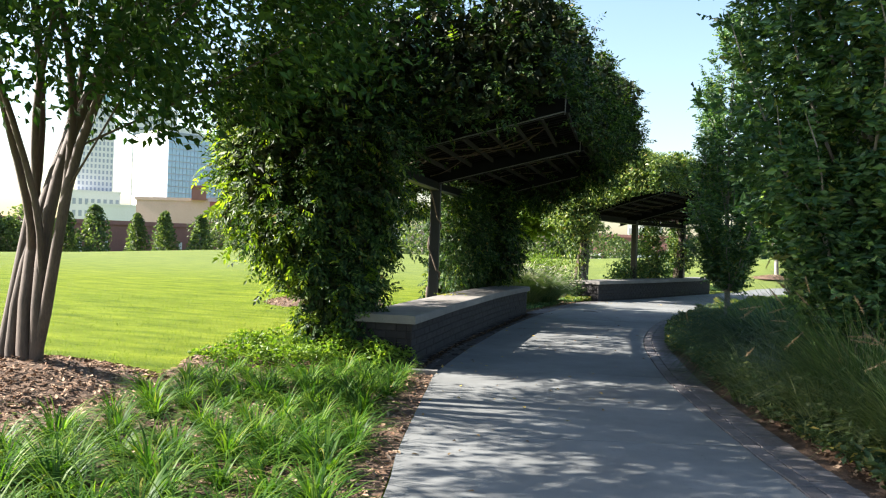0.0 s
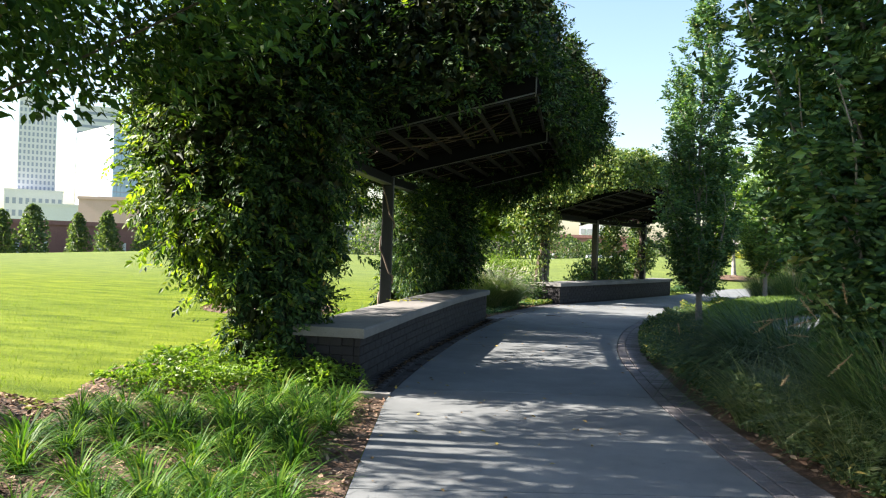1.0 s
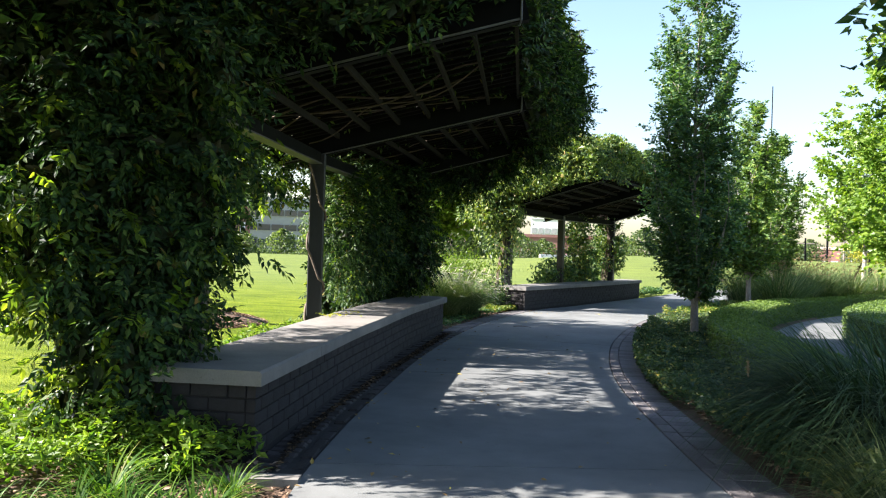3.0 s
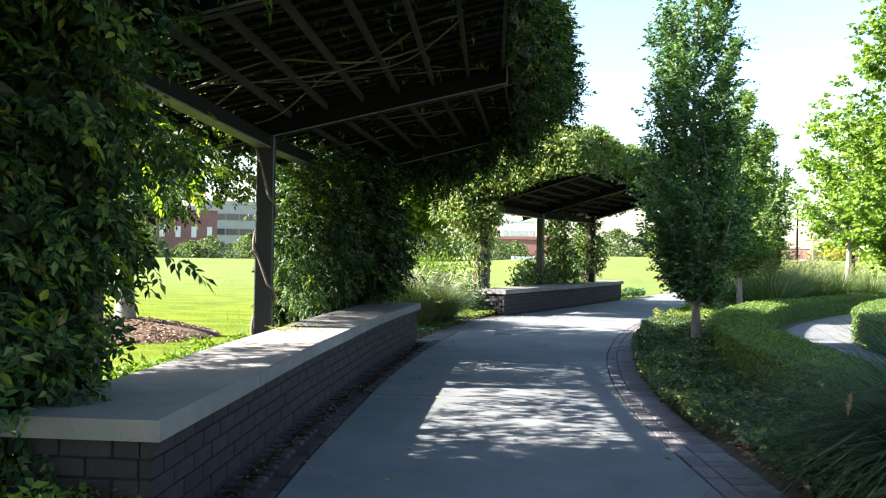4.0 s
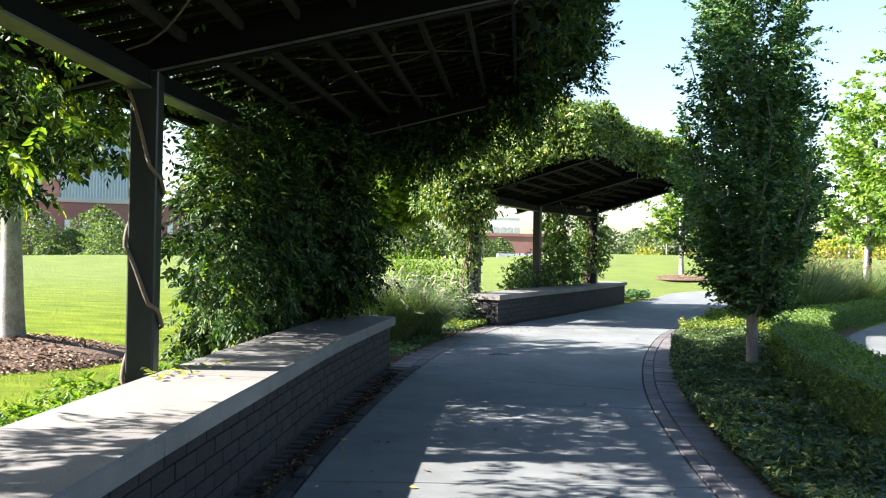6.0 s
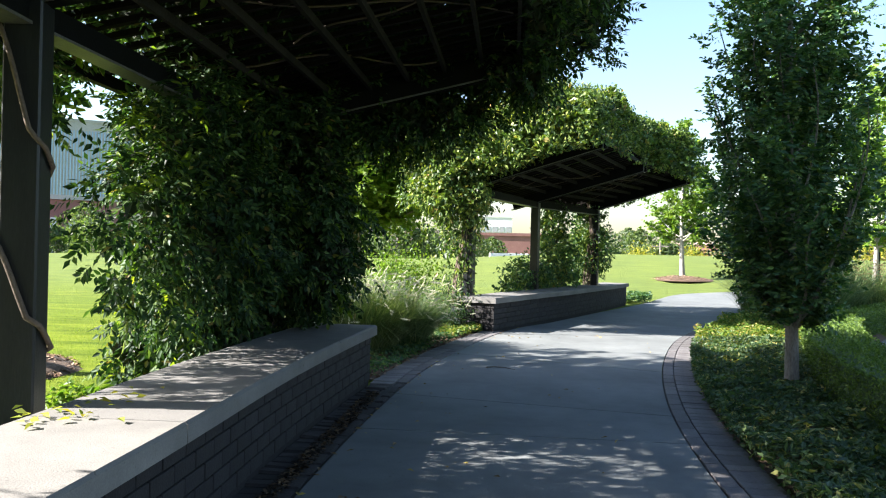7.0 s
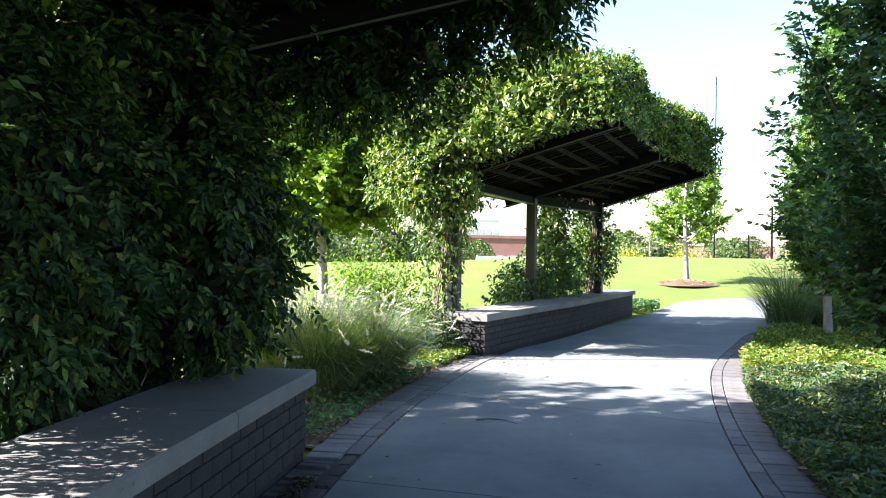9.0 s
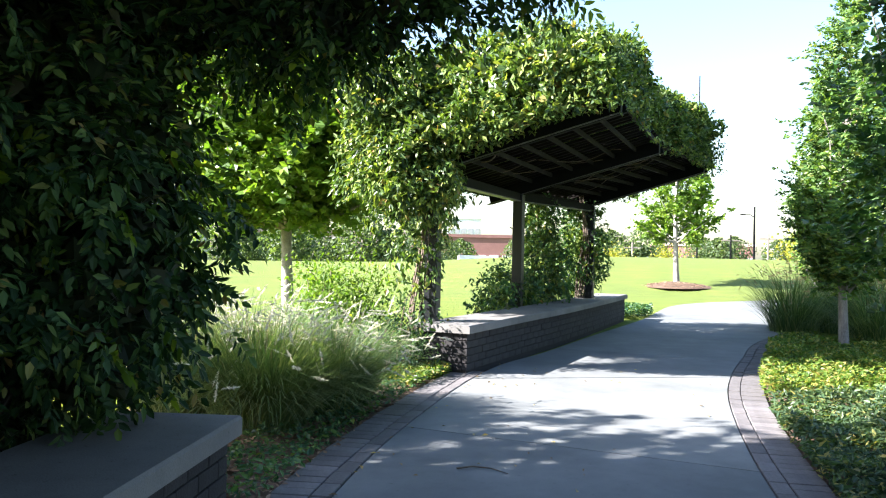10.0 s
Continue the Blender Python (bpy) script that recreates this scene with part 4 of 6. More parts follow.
# bare stems that cross the shaded side of the vine
for k in range(7):
    y0, x0 = rng.uniform(12.4, 13.8), rng.uniform(-3.58, -3.42)
    w = np.linspace(0, 1, 16)
    lean, bow = rng.uniform(-0.7, 0.5), rng.uniform(-0.35, 0.35)
    pts = np.column_stack([x0 + 0.07 * np.sin(6 * w + k) - 0.15 * w, y0 + lean * w + bow * np.sin(3.1 * w) + 0.09 * np.sin(8 * w + 3 * k), 0.35 + 1.75 * w + 0.06 * np.sin(7 * w + 2 * k)])
    part("stem", tubes_mesh("stem", [tube_arrays(pts, np.linspace(0.010, 0.005, 16) * rng.uniform(0.6, 1.2), 6, 0.08)], M_STEM), V1, "woody brown twining stem")


# ---------------------------------------------------------------- trees
def limb(a, b, r0, r1, sag=0.1, n=9, sides=7):
    a, b = np.array(a, float), np.array(b, float)
    w = np.linspace(0, 1, n)[:, None]
    side = rng.standard_normal(3) * 0.06 * np.linalg.norm(b - a)
    p = a + (b - a) * w + side * np.sin(w * math.pi) + np.array([[0, 0, sag]]) * np.sin(w * math.pi)
    return tube_arrays(p, r0 + (r1 - r0) * w[:, 0], sides, 0.04)


def build_tree(name, label, category, at, height, crown_z, profile, trunk_r, leaves, size, mat, bark, stems=1, spread=0.0, clump=0.28, limbs=26, group="", upright=0.5, gap=0.35, slim=0.55, bottom_flat=False, shift=(0, 0)):
    """A tapered trunk (or several), limbs to the clumps of the crown, and the leaves round them."""
    x, y = at
    z0 = float(ground_z(x, y))
    tree = thing(name, label, category, group, (x, y, z0))
    tubes, tops = [], []
    for k in range(stems):
        a = 2 * math.pi * k / stems + rng.uniform(-0.3, 0.3)
        if stems == 1:
            w = np.linspace(0, 1, 16)
            pts = np.column_stack([0.03 * np.sin(5 * w), 0.03 * np.cos(4 * w) - 0.03, -0.1 + w * (crown_z + (height - crown_z) * 0.8)])
            flare = 1 + 0.5 * np.exp(-w * 22)
            tubes.append(tube_arrays(pts, trunk_r * flare * (1 - 0.85 * w), 10, 0.03))
            tops.append(pts)
        else:
            w = np.linspace(0, 1, 16)
            reach = spread * rng.uniform(0.6, 1.2)
            top = crown_z + (height - crown_z) * rng.uniform(0.45, 0.8)
            b0 = 0.08
            pts = np.column_stack([math.cos(a) * (b0 + reach * w ** 1.6) + 0.07 * np.sin(9 * w + k), math.sin(a) * (b0 + reach * w ** 1.6) + 0.07 * np.cos(8 * w + k), -0.05 + top * w])
            pts[:, 0] += shift[0] * 0.7 * w ** 1.4
            pts[:, 1] += shift[1] * 0.7 * w ** 1.4
            fork = k > stems // 2
            if fork:
                root = tops[k - stems // 2 - 1][2 + k % 3]
                pts = root + (pts - pts[:1]) * np.array([[0.8, 0.8, 0.75]])
            tubes.append(tube_arrays(pts, trunk_r * (0.62 if fork else 1.0) * rng.uniform(0.8, 1.15) * (1.1 * (1 - w) ** 0.8 + 0.14), 8, 0.05))
            tops.append(pts)
    # clump centres within the outline
    nz = 4000
    h = rng.random(nz)
    rmax = np.interp(h, [q[0] for q in profile], [q[1] for q in profile])
    rr = rmax * np.sqrt(rng.random(nz)) ** 0.75
    aa = rng.uniform(0, 2 * math.pi, nz)
    c = np.column_stack([shift[0] + rr * np.cos(aa), shift[1] + rr * np.sin(aa), crown_z + h * (height - crown_z)])
    edge = 1 + 0.2 * wave(c, 1.6, trunk_r * 100) + 0.12 * wave(c, 4, 3)
    keep = (rr < rmax * edge * 0.95) & (rng.random(nz) < (rmax / max(q[1] for q in profile)) ** 1.5 + 0.05) & (wave(c, 2.6, 8) > -gap)
    c = c[keep]
    count = max(30, int(leaves / 45))
    c = c[:count] if len(c) >= count else c
    per = leaves // len(c)
    pick = np.linspace(0, len(c) - 1, min(limbs, len(c))).astype(int)
    for i in pick:
        tgt = c[i]
        stem = tops[rng.integers(len(tops))] if stems == 1 else min(tops, key=lambda q: np.min(np.linalg.norm(q - tgt, axis=1)))
        run = np.hypot(*tgt[:2])
        zb = max(crown_z * 0.75, tgt[2] - run * (0.6 + upright * 2)) if stems == 1 else tgt[2] - 0.35 - 0.5 * run * rng.random()
        k = int(np.argmin(np.abs(stem[:, 2] - zb)))
        tubes.append(limb(stem[k], tgt, trunk_r * 0.22, 0.006, 0.05, 8, 5))
    for k, tb in enumerate(tubes):
        nm = "trunk" if k < stems else "limb"
        part(nm, tubes_mesh(nm, [tb], bark), tree)
    q = np.repeat(c, per, 0)
    n = len(q)
    off = np.clip(rng.standard_normal((n, 3)), -1.7, 1.7) * clump * np.array([[1.25 - upright * 0.5, 1.25 - upright * 0.5, 0.55 + upright * 1.1]]) * 0.55
    q = q + off
    q = q[q[:, 2] > crown_z * 0.8] if bottom_flat else q
    n = len(q)
    out = unit(q * np.array([[1, 1, 0.15]]) - np.array([[0, 0, 0.15 * (crown_z + height) / 2]]))
    ax, fc = leaf_axes(n, out, 0.3)
    L = size * rng.uniform(0.65, 1.3, n)
    part("crown", leaves_mesh("crown", q, ax, fc, L, L * slim * rng.uniform(0.85, 1.15, n), mat), tree, kind="stuff")
    return tree


def build_branchy(name, label, at, height, crown_z, profile, trunk_r, counts, size, mat, bark, group, seed, steep=1.8, slim=0.5, reach=(0.6, 1.06), shoot=(0.12, 0.34), lift=0.6, sink=0.0):
    """A tree by its growth: a trunk, ascending branches out to the crown's outline, shoots on them, leaves in two ranks on each shoot."""
    r = np.random.default_rng(seed)
    x, y = at
    tree = thing(name, label, "tree", group, (x, y, float(ground_z(x, y)) + sink))
    nb, ns, nl = counts
    w = np.linspace(0, 1, 18)
    stem = np.column_stack([0.04 * np.sin(5 * w + seed), 0.04 * (np.cos(4 * w + seed) - math.cos(seed)), -0.1 + w * height * 0.93])
    tubes = [tube_arrays(stem, trunk_r * (1 + 0.5 * np.exp(-w * 26)) * (1 - 0.9 * w), 10, 0.03)]
    hs, rs = [q[0] for q in profile], [q[1] for q in profile]
    # branch ends, more of them where the crown is wide
    h1 = r.random(nb * 4)
    wide = np.interp(h1, hs, rs)
    h1 = h1[r.random(len(h1)) < (wide / max(rs)) ** 1.1 + 0.06][:nb]
    nb = len(h1)
    az = r.uniform(0, 6.283, nb)
    lobe = 1 + 0.16 * np.sin(2 * az + 5 * h1 + seed) + 0.12 * np.sin(5 * az - 9 * h1 + 2 * seed)
    r1 = np.interp(h1, hs, rs) * r.uniform(reach[0], reach[1], nb) * lobe
    z1 = crown_z + h1 * (height - crown_z)
    z0 = np.clip(z1 - r1 * steep * r.uniform(0.7, 1.3, nb), crown_z * 0.85, None)
    z0 = np.minimum(z0, height * 0.9)
    k = np.linspace(0, 1, 9)
    rad = r1[:, None] * k[None] ** 0.8
    zz = z0[:, None] + (z1 - z0)[:, None] * k[None] ** 1.15
    wob = az[:, None] + 0.25 * np.sin(4 * k[None] + r.uniform(0, 6, (nb, 1))) * k[None]
    cx = np.interp(zz, stem[:, 2], stem[:, 0])
    cy = np.interp(zz, stem[:, 2], stem[:, 1])
    br = np.stack([cx + rad * np.cos(wob), cy + rad * np.sin(wob), zz], -1)
    for i in range(min(nb, 34)):
        tubes.append(tube_arrays(br[i], np.linspace(trunk_r * 0.24 + 0.004, 0.004, 9), 5, 0.05))
    for i, tb in enumerate(tubes):
        nm = "trunk" if i == 0 else "limb"
        part(nm, tubes_mesh(nm, [tb], bark), tree)
    # shoots
    bi = np.repeat(np.arange(nb), ns)
    t = r.uniform(0.12, 1.0, nb * ns) ** 0.8
    f = t * 8
    i0 = np.clip(f.astype(int), 0, 7)
    p0 = br[bi, i0] + (br[bi, i0 + 1] - br[bi, i0]) * (f - i0)[:, None]
    tang = unit(br[bi, i0 + 1] - br[bi, i0])
    outw = unit(np.column_stack([np.cos(az[bi]), np.sin(az[bi]), np.zeros(len(bi))]))
    sd = unit(tang * 0.7 + outw * 0.35 + np.array([[0, 0, lift]]) + 0.75 * r.standard_normal((len(bi), 3)))
    sl = r.uniform(shoot[0], shoot[1], len(bi))
    # leaves
    si = np.repeat(np.arange(len(bi)), nl)
    u = np.tile(np.linspace(0.15, 1.0, nl), len(bi))
    c = p0[si] + sd[si] * (sl[si] * u)[:, None] + np.array([[0, 0, -0.06]]) * (u ** 2 * sl[si] / 0.3)[:, None]
    side = unit(np.cross(sd, np.array([[0, 0, 1.0]]) + 0.3 * r.standard_normal(sd.shape)))
    sign = np.where(np.tile(np.arange(nl), len(bi)) % 2, 1.0, -1.0)[:, None]
    ax = unit(sd[si] * 0.55 + side[si] * sign + np.array([[0, 0, -0.25]]) + 0.25 * r.standard_normal((len(si), 3)))
    fc = unit(np.cross(sd[si], side[si]) * 0.6 + np.array([[0, 0, 0.5]]) + 0.45 * r.standard_normal((len(si), 3)))
    L = size * r.uniform(0.65, 1.3, len(si))
    c = c + ax * (L * 0.35)[:, None]
    ok = c[:, 2] > crown_z * 0.8
    c, ax, fc, L = c[ok], ax[ok], fc[ok], L[ok]
    part("crown", leaves_mesh("crown", c, ax, fc, L, L * slim * r.uniform(0.85, 1.15, len(L)), mat), tree, kind="stuff")
    return tree


COL = [(0, 0.2), (0.07, 0.44), (0.16, 0.62), (0.24, 0.71), (0.45, 0.7), (0.66, 0.6), (0.81, 0.43), (0.93, 0.22), (1, 0.06)]
NEAR = [(0, 0.2), (0.06, 0.45), (0.17, 0.74), (0.27, 0.92), (0.42, 1.0), (0.6, 0.97), (0.8, 0.75), (0.93, 0.4), (1, 0.1)]
COLS, LAWN = "columnar hornbeams", "lawn maples"
build_branchy("hornbeam", "columnar dark green hornbeam beside the walk, close by", (1.5, 6.5), 6.2, 0.7, NEAR, 0.06, (300, 26, 11), 0.068, M_HORN, M_BARK, COLS, 1, 2.3, shoot=(0.12, 0.3))
build_branchy("hornbeam", "columnar hornbeam with grey trunk, sunlit top", (0.56, 14.5), 5.4, 0.66, COL, 0.055, (215, 25, 10), 0.056, M_HORN, M_BARK, COLS, 2, 2.2, shoot=(0.1, 0.28))
build_branchy("hornbeam", "sunlit columnar hornbeam beside the hedge", (2.25, 21.3), 4.6, 0.9, [(h, q * 0.88) for h, q in COL], 0.06, (120, 20, 11), 0.075, M_HORN_LIT, M_BARK, COLS, 3, 2.0, reach=(0.5, 1.15))
build_branchy("hornbeam", "sunlit columnar hornbeam farther along the hedge", (3.45, 25.4), 4.4, 0.8, COL, 0.055, (90, 18, 10), 0.082, M_HORN_LIT, M_BARK, COLS, 4, 2.0, reach=(0.5, 1.15))
BROAD = [(0, 0.7), (0.12, 1.35), (0.3, 1.8), (0.5, 1.85), (0.7, 1.45), (0.88, 0.8), (1, 0.15)]
build_branchy("maple", "bright green young maple beyond the side path", (6.6, 24.0), 7.9, 1.0, [(h, q * 1.32) for h, q in BROAD], 0.09, (190, 18, 8), 0.125, M_MAPLE, M_PALEBARK, LAWN, 5, 0.8, 0.8, (0.5, 1.1), (0.2, 0.55), 0.35)
build_branchy("maple", "bright green maple behind the side path", (7.2, 31.5), 6.0, 1.6, BROAD, 0.08, (70, 14, 7), 0.13, M_MAPLE, M_PALEBARK, LAWN, 6, 0.8, 0.8, (0.5, 1.1), (0.2, 0.55), 0.35)
build_tree("crape_myrtle", "multi-stemmed crape myrtle with smooth tan trunks in bark mulch", "tree", (-4.4, 4.6), 7.0, 2.15, [(0, 1.2), (0.06, 1.9), (0.15, 2.3), (0.35, 2.6), (0.6, 2.55), (0.85, 1.9), (1, 0.6)], 0.042, 92000, 0.075, M_MYRLEAF, M_MYRTLE, stems=9, spread=1.5, shift=(1.0, -0.18), clump=0.3, limbs=54, slim=0.5, gap=-0.08)
build_branchy("maple", "young lawn maple with pale grey trunk in bark mulch", (-6.66, 13.66), 5.4, 2.15, [(0, 0.6), (0.15, 1.3), (0.4, 1.75), (0.7, 1.5), (0.9, 0.9), (1, 0.2)], 0.125, (125, 16, 9), 0.105, M_MAPLE, M_PALEBARK, LAWN, 7, 0.9, 0.8, (0.5, 1.08), (0.18, 0.5), 0.3, 0.1)
build_branchy("maple", "young lawn maple with a straight pale trunk", (-4.92, 21.05), 5.6, 1.75, [(0, 1.0), (0.15, 1.75), (0.4, 2.05), (0.7, 1.6), (0.9, 0.8), (1, 0.2)], 0.09, (250, 18, 9), 0.11, M_MAPLE, M_PALEBARK, LAWN, 8, 0.9, 0.8, (0.5, 1.08), (0.18, 0.5), 0.25)
build_branchy("maple", "small lawn maple on the open green beyond the walk", (2.3, 34.0), 5.3, 1.45, [(0, 0.6), (0.12, 1.15), (0.35, 1.2), (0.6, 0.85), (0.85, 0.4), (1, 0.06)], 0.085, (75, 14, 7), 0.12, M_MAPLE, M_PALEBARK, LAWN, 9, 0.9, 0.8, (0.45, 1.15), (0.15, 0.45), 0.3)


# mulch rings: low mounds of bark chips
def build_mulch(at, radius, high, chips):
    x, y = at
    z0 = float(ground_z(x, y))
    ring = thing("mulch_ring", "round mound of brown bark mulch at the tree's foot", "mulch", "mulch rings", (x, y, z0), "stuff")
    n, m = 28, 7
    v, f = [(0, 0, high)], []
    for j in range(1, m + 1):
        for i in range(n):
            a = 2 * math.pi * i / n
            r = radius * j / m * (1 + 0.08 * math.sin(3 * a + 1) + 0.04 * rng.standard_normal())
            v.append((r * math.cos(a), r * math.sin(a), high * (1 - (j / m) ** 1.5) + (0.012 * rng.standard_normal() if j < m else -0.03)))
    for j in range(1, m):
        for i in range(n):
            p, q = 1 + (j - 1) * n + i, 1 + (j - 1) * n + (i + 1) % n
            f.append((p, p + n, q + n, q))
    for i in range(0, n, 2):
        f.append((0, 1 + i, 1 + (i + 1) % n, 1 + (i + 2) % n))
    part("mound", raw_mesh("mound", v, f, M_SOIL, True), ring, kind="stuff")
    r, a = radius * np.sqrt(rng.random(chips)), rng.uniform(0, 6.3, chips)
    p = np.column_stack([r * np.cos(a), r * np.sin(a), high * (1 - (r / radius) ** 1.5) + rng.uniform(0, 0.025, chips)])
    L = rng.uniform(0.02, 0.06, chips)
    part("bark_chips", leaves_mesh("bark_chips", p, unit(rng.standard_normal((chips, 3)) * [1, 1, 0.25]), unit(np.array([[0, 0, 1.0]]) + 0.5 * rng.standard_normal((chips, 3))), L, L * 0.45, M_CHIP, 0.1, 0.05), ring, kind="stuff")


build_mulch((-4.4, 4.6), 1.1, 0.22, 5000)
build_mulch((-6.66, 13.66), 1.22, 0.22, 5000)
build_mulch((-4.92, 21.05), 1.0, 0.1, 1200)
build_mulch((2.3, 34.0), 0.95, 0.13, 1200)
build_mulch((2.25, 21.3), 0.5, 0.06, 200)


# ---------------------------------------------------------------- bed plants
def lily_mesh(seed):
    r = np.random.default_rng(seed)
    n = 104
    a = r.uniform(0, 6.283, n)
    b = np.column_stack([0.06 * np.cos(a) * r.random(n), 0.06 * np.sin(a) * r.random(n), np.full(n, -0.02)])
    return blades_mesh("daylily", b, a, r.uniform(0.1, 0.7, n), r.uniform(0.19, 0.38, n), r.uniform(0.008, 0.014, n), r.uniform(1.0, 2.5, n), M_LILY, 6)


def build_lilies():
    variants = [lily_mesh(s) for s in (1, 2, 3, 4, 5)]
    r = np.random.default_rng(12)
    pts = []
    inner = [p for p in BED_LILY]
    cand = scatter_in(inner, 4000)
    for p in cand:
        if len(pts) > 215:
            break
        edge = np.interp(p[1], LEFT[:, 1], LEFT[:, 0]) - p[0]
        if edge < 0.22 or p[1] < 0.5 or (p[1] > 6.7) or np.hypot(p[0] + 4.4, p[1] - 4.6) < 1.1:
            continue
        if p[0] < np.interp(p[1], [3, 4.27, 4.73, 5.4, 6.5], [-3.2, -3.26, -3.5, -3.65, -3.5]) + 0.2:
            continue
        if p[1] > 5.9 and p[0] < -2.5:
            continue
        if all((p[0] - q[0]) ** 2 + (p[1] - q[1]) ** 2 > (0.198 + 0.06 * math.sin(p[0] * 3.1) * math.sin(p[1] * 2.7)) ** 2 for q in pts):
            pts.append(p)
    for i, p in enumerate(pts):
        ob = new("daylily")
        part("foliage", variants[i % 5], ob, kind="stuff")
        s = r.uniform(0.62, 1.12)
        ob.matrix_basis = Matrix.Translation((p[0], p[1], -0.01)) @ Matrix.Rotation(r.uniform(0, 6.3), 4, "Z") @ Matrix.Diagonal((s, s, s, 1))
        tagged(ob, "arching bright green strap-leaved daylily clump in bark mulch", "daylily", "daylilies in the bed")


build_lilies()


def plume_mesh(name, n, radius, height, droop, mat, seed, hairs=42, length=0.13, thick=0.012):
    """Bottle-brush seed heads on arching stalks."""
    r = np.random.default_rng(seed)
    vs, ax, fc, ln = [], [], [], []
    for i in range(n):
        a = r.uniform(0, 6.283)
        lean = r.uniform(0.15, droop)
        top = height * r.uniform(0.8, 1.15)
        foot = np.array([math.cos(a), math.sin(a), 0]) * radius * r.uniform(0, 0.4)
        end = foot + np.array([math.cos(a) * top * math.sin(lean), math.sin(a) * top * math.sin(lean), top * math.cos(lean)])
        d = unit(np.array([math.cos(a) * 0.7, math.sin(a) * 0.7, 0.6 - lean * 0.9]) + 0.4 * r.standard_normal(3))
        k = r.random(hairs)
        c = end[None] + d[None] * (k * length * r.uniform(0.8, 1.3))[:, None]
        side = r.standard_normal((hairs, 3))
        vs.append(c)
        ax.append(unit(d[None] * 0.8 + unit(side) * 0.8))
        fc.append(r.standard_normal((hairs, 3)))
        ln.append(thick * 2.0 * (0.6 + 0.8 * np.sin(np.clip(k, 0.05, 0.95) * math.pi)))
    c, ax, fc, ln = np.concatenate(vs), np.concatenate(ax), np.concatenate(fc), np.concatenate(ln)
    return leaves_mesh(name, c, ax, fc, ln, ln * 0.24, mat, 0.0, 0.0)


def build_fountain(at, radius, height, blades, plumes, mat, label, seed, droop=1.0, blade_mat=None, wide=0.006, arch=(0.6, 1.9)):
    x, y = at
    g = thing("fountain_grass", label, "ornamental grass", "fountain grasses", (x, y, float(ground_z(x, y)) + 0.02))
    r = np.random.default_rng(seed)
    a = r.uniform(0, 6.283, blades)
    rr = radius * 0.35 * np.sqrt(r.random(blades))
    b = np.column_stack([rr * np.cos(a), rr * np.sin(a), np.zeros(blades)])
    az = a + r.normal(0, 0.5, blades)
    part("blades", blades_mesh("blades", b, az, r.uniform(0.05, 0.7, blades), height * r.uniform(0.75, 1.3, blades), r.uniform(0.6, 1.3, blades) * wide, r.uniform(arch[0], arch[1], blades), blade_mat or M_FOUNT, 5), g, kind="stuff")
    if plumes:
        part("plumes", plume_mesh("plumes", plumes, radius, height * 1.05, droop, mat, seed + 50), g, "feathery seed heads", kind="stuff")
        st = r.uniform(0, 6.283, plumes)
        part("stalks", blades_mesh("stalks", np.zeros((plumes, 3)), st, r.uniform(0.1, 0.6, plumes), np.full(plumes, height), np.full(plumes, 0.003), r.uniform(0.2, 0.8, plumes), M_TAN, 4), g, kind="stuff")


PALE = "green fountain grass clump with pale feathery plumes"
build_fountain((-3.4, 16.0), 0.85, 0.76, 4600, 150, M_PLUME, PALE, 1, 1.0, M_SILVER)
build_fountain((-3.75, 16.5), 0.8, 0.78, 3400, 110, M_PLUME, PALE, 2, 1.0)
build_fountain((-3.1, 16.6), 0.7, 0.68, 2800, 90, M_PLUME, PALE, 3, 1.0)
build_fountain((-3.95, 16.05), 0.75, 0.72, 2800, 100, M_PLUME, PALE, 4, 1.0, M_SILVER)
DARKF = "green mounded fountain grass beside the walk, blades darkened for shade"
build_fountain((1.12, 8.0), 1.05, 1.0, 4200, 5, M_TAN, DARKF, 5, 1.0, M_FOUNT_SHADE, 0.0085, (1.3, 2.5))
build_fountain((1.42, 7.2), 0.9, 0.85, 2400, 4, M_TAN, DARKF, 7, 1.0, M_FOUNT_SHADE, 0.0085, (1.3, 2.5))
build_fountain((1.55, 5.95), 0.8, 0.95, 2200, 30, M_TAN, "fountain grass with tan seed heads beside the walk", 8)
build_fountain((2.1, 6.6), 0.8, 0.9, 1500, 20, M_TAN, "fountain grass with tan seed heads beside the walk", 9)
build_fountain((1.75, 5.0), 0.7, 0.75, 1600, 26, M_TAN, "fountain grass with tan seed heads beside the walk", 10, 1.0, M_SILVER)
for k, (x, y) in enumerate(((1.05, 6.35), (0.85, 6.9), (1.25, 5.75))):
    build_fountain((x, y), 0.5, 0.5, 520, 0, M_TAN, "silvery green weedy tuft beside the paver edging", 60 + k, 1.0, M_SILVER, 0.009)
k = 0
for x, y in ((3.3, 24.6), (4.1, 25.6), (4.9, 26.6), (5.8, 27.5), (3.6, 26.0), (4.6, 27.3), (2.5, 24.2), (6.8, 28.3), (3.0, 22.0)):
    k += 1
    build_fountain((x, y), 1.0, 1.12, 850, 70, M_TAN, "tall tan-plumed grasses massed behind the hedge", 30 + k, 0.8, None, 0.010)


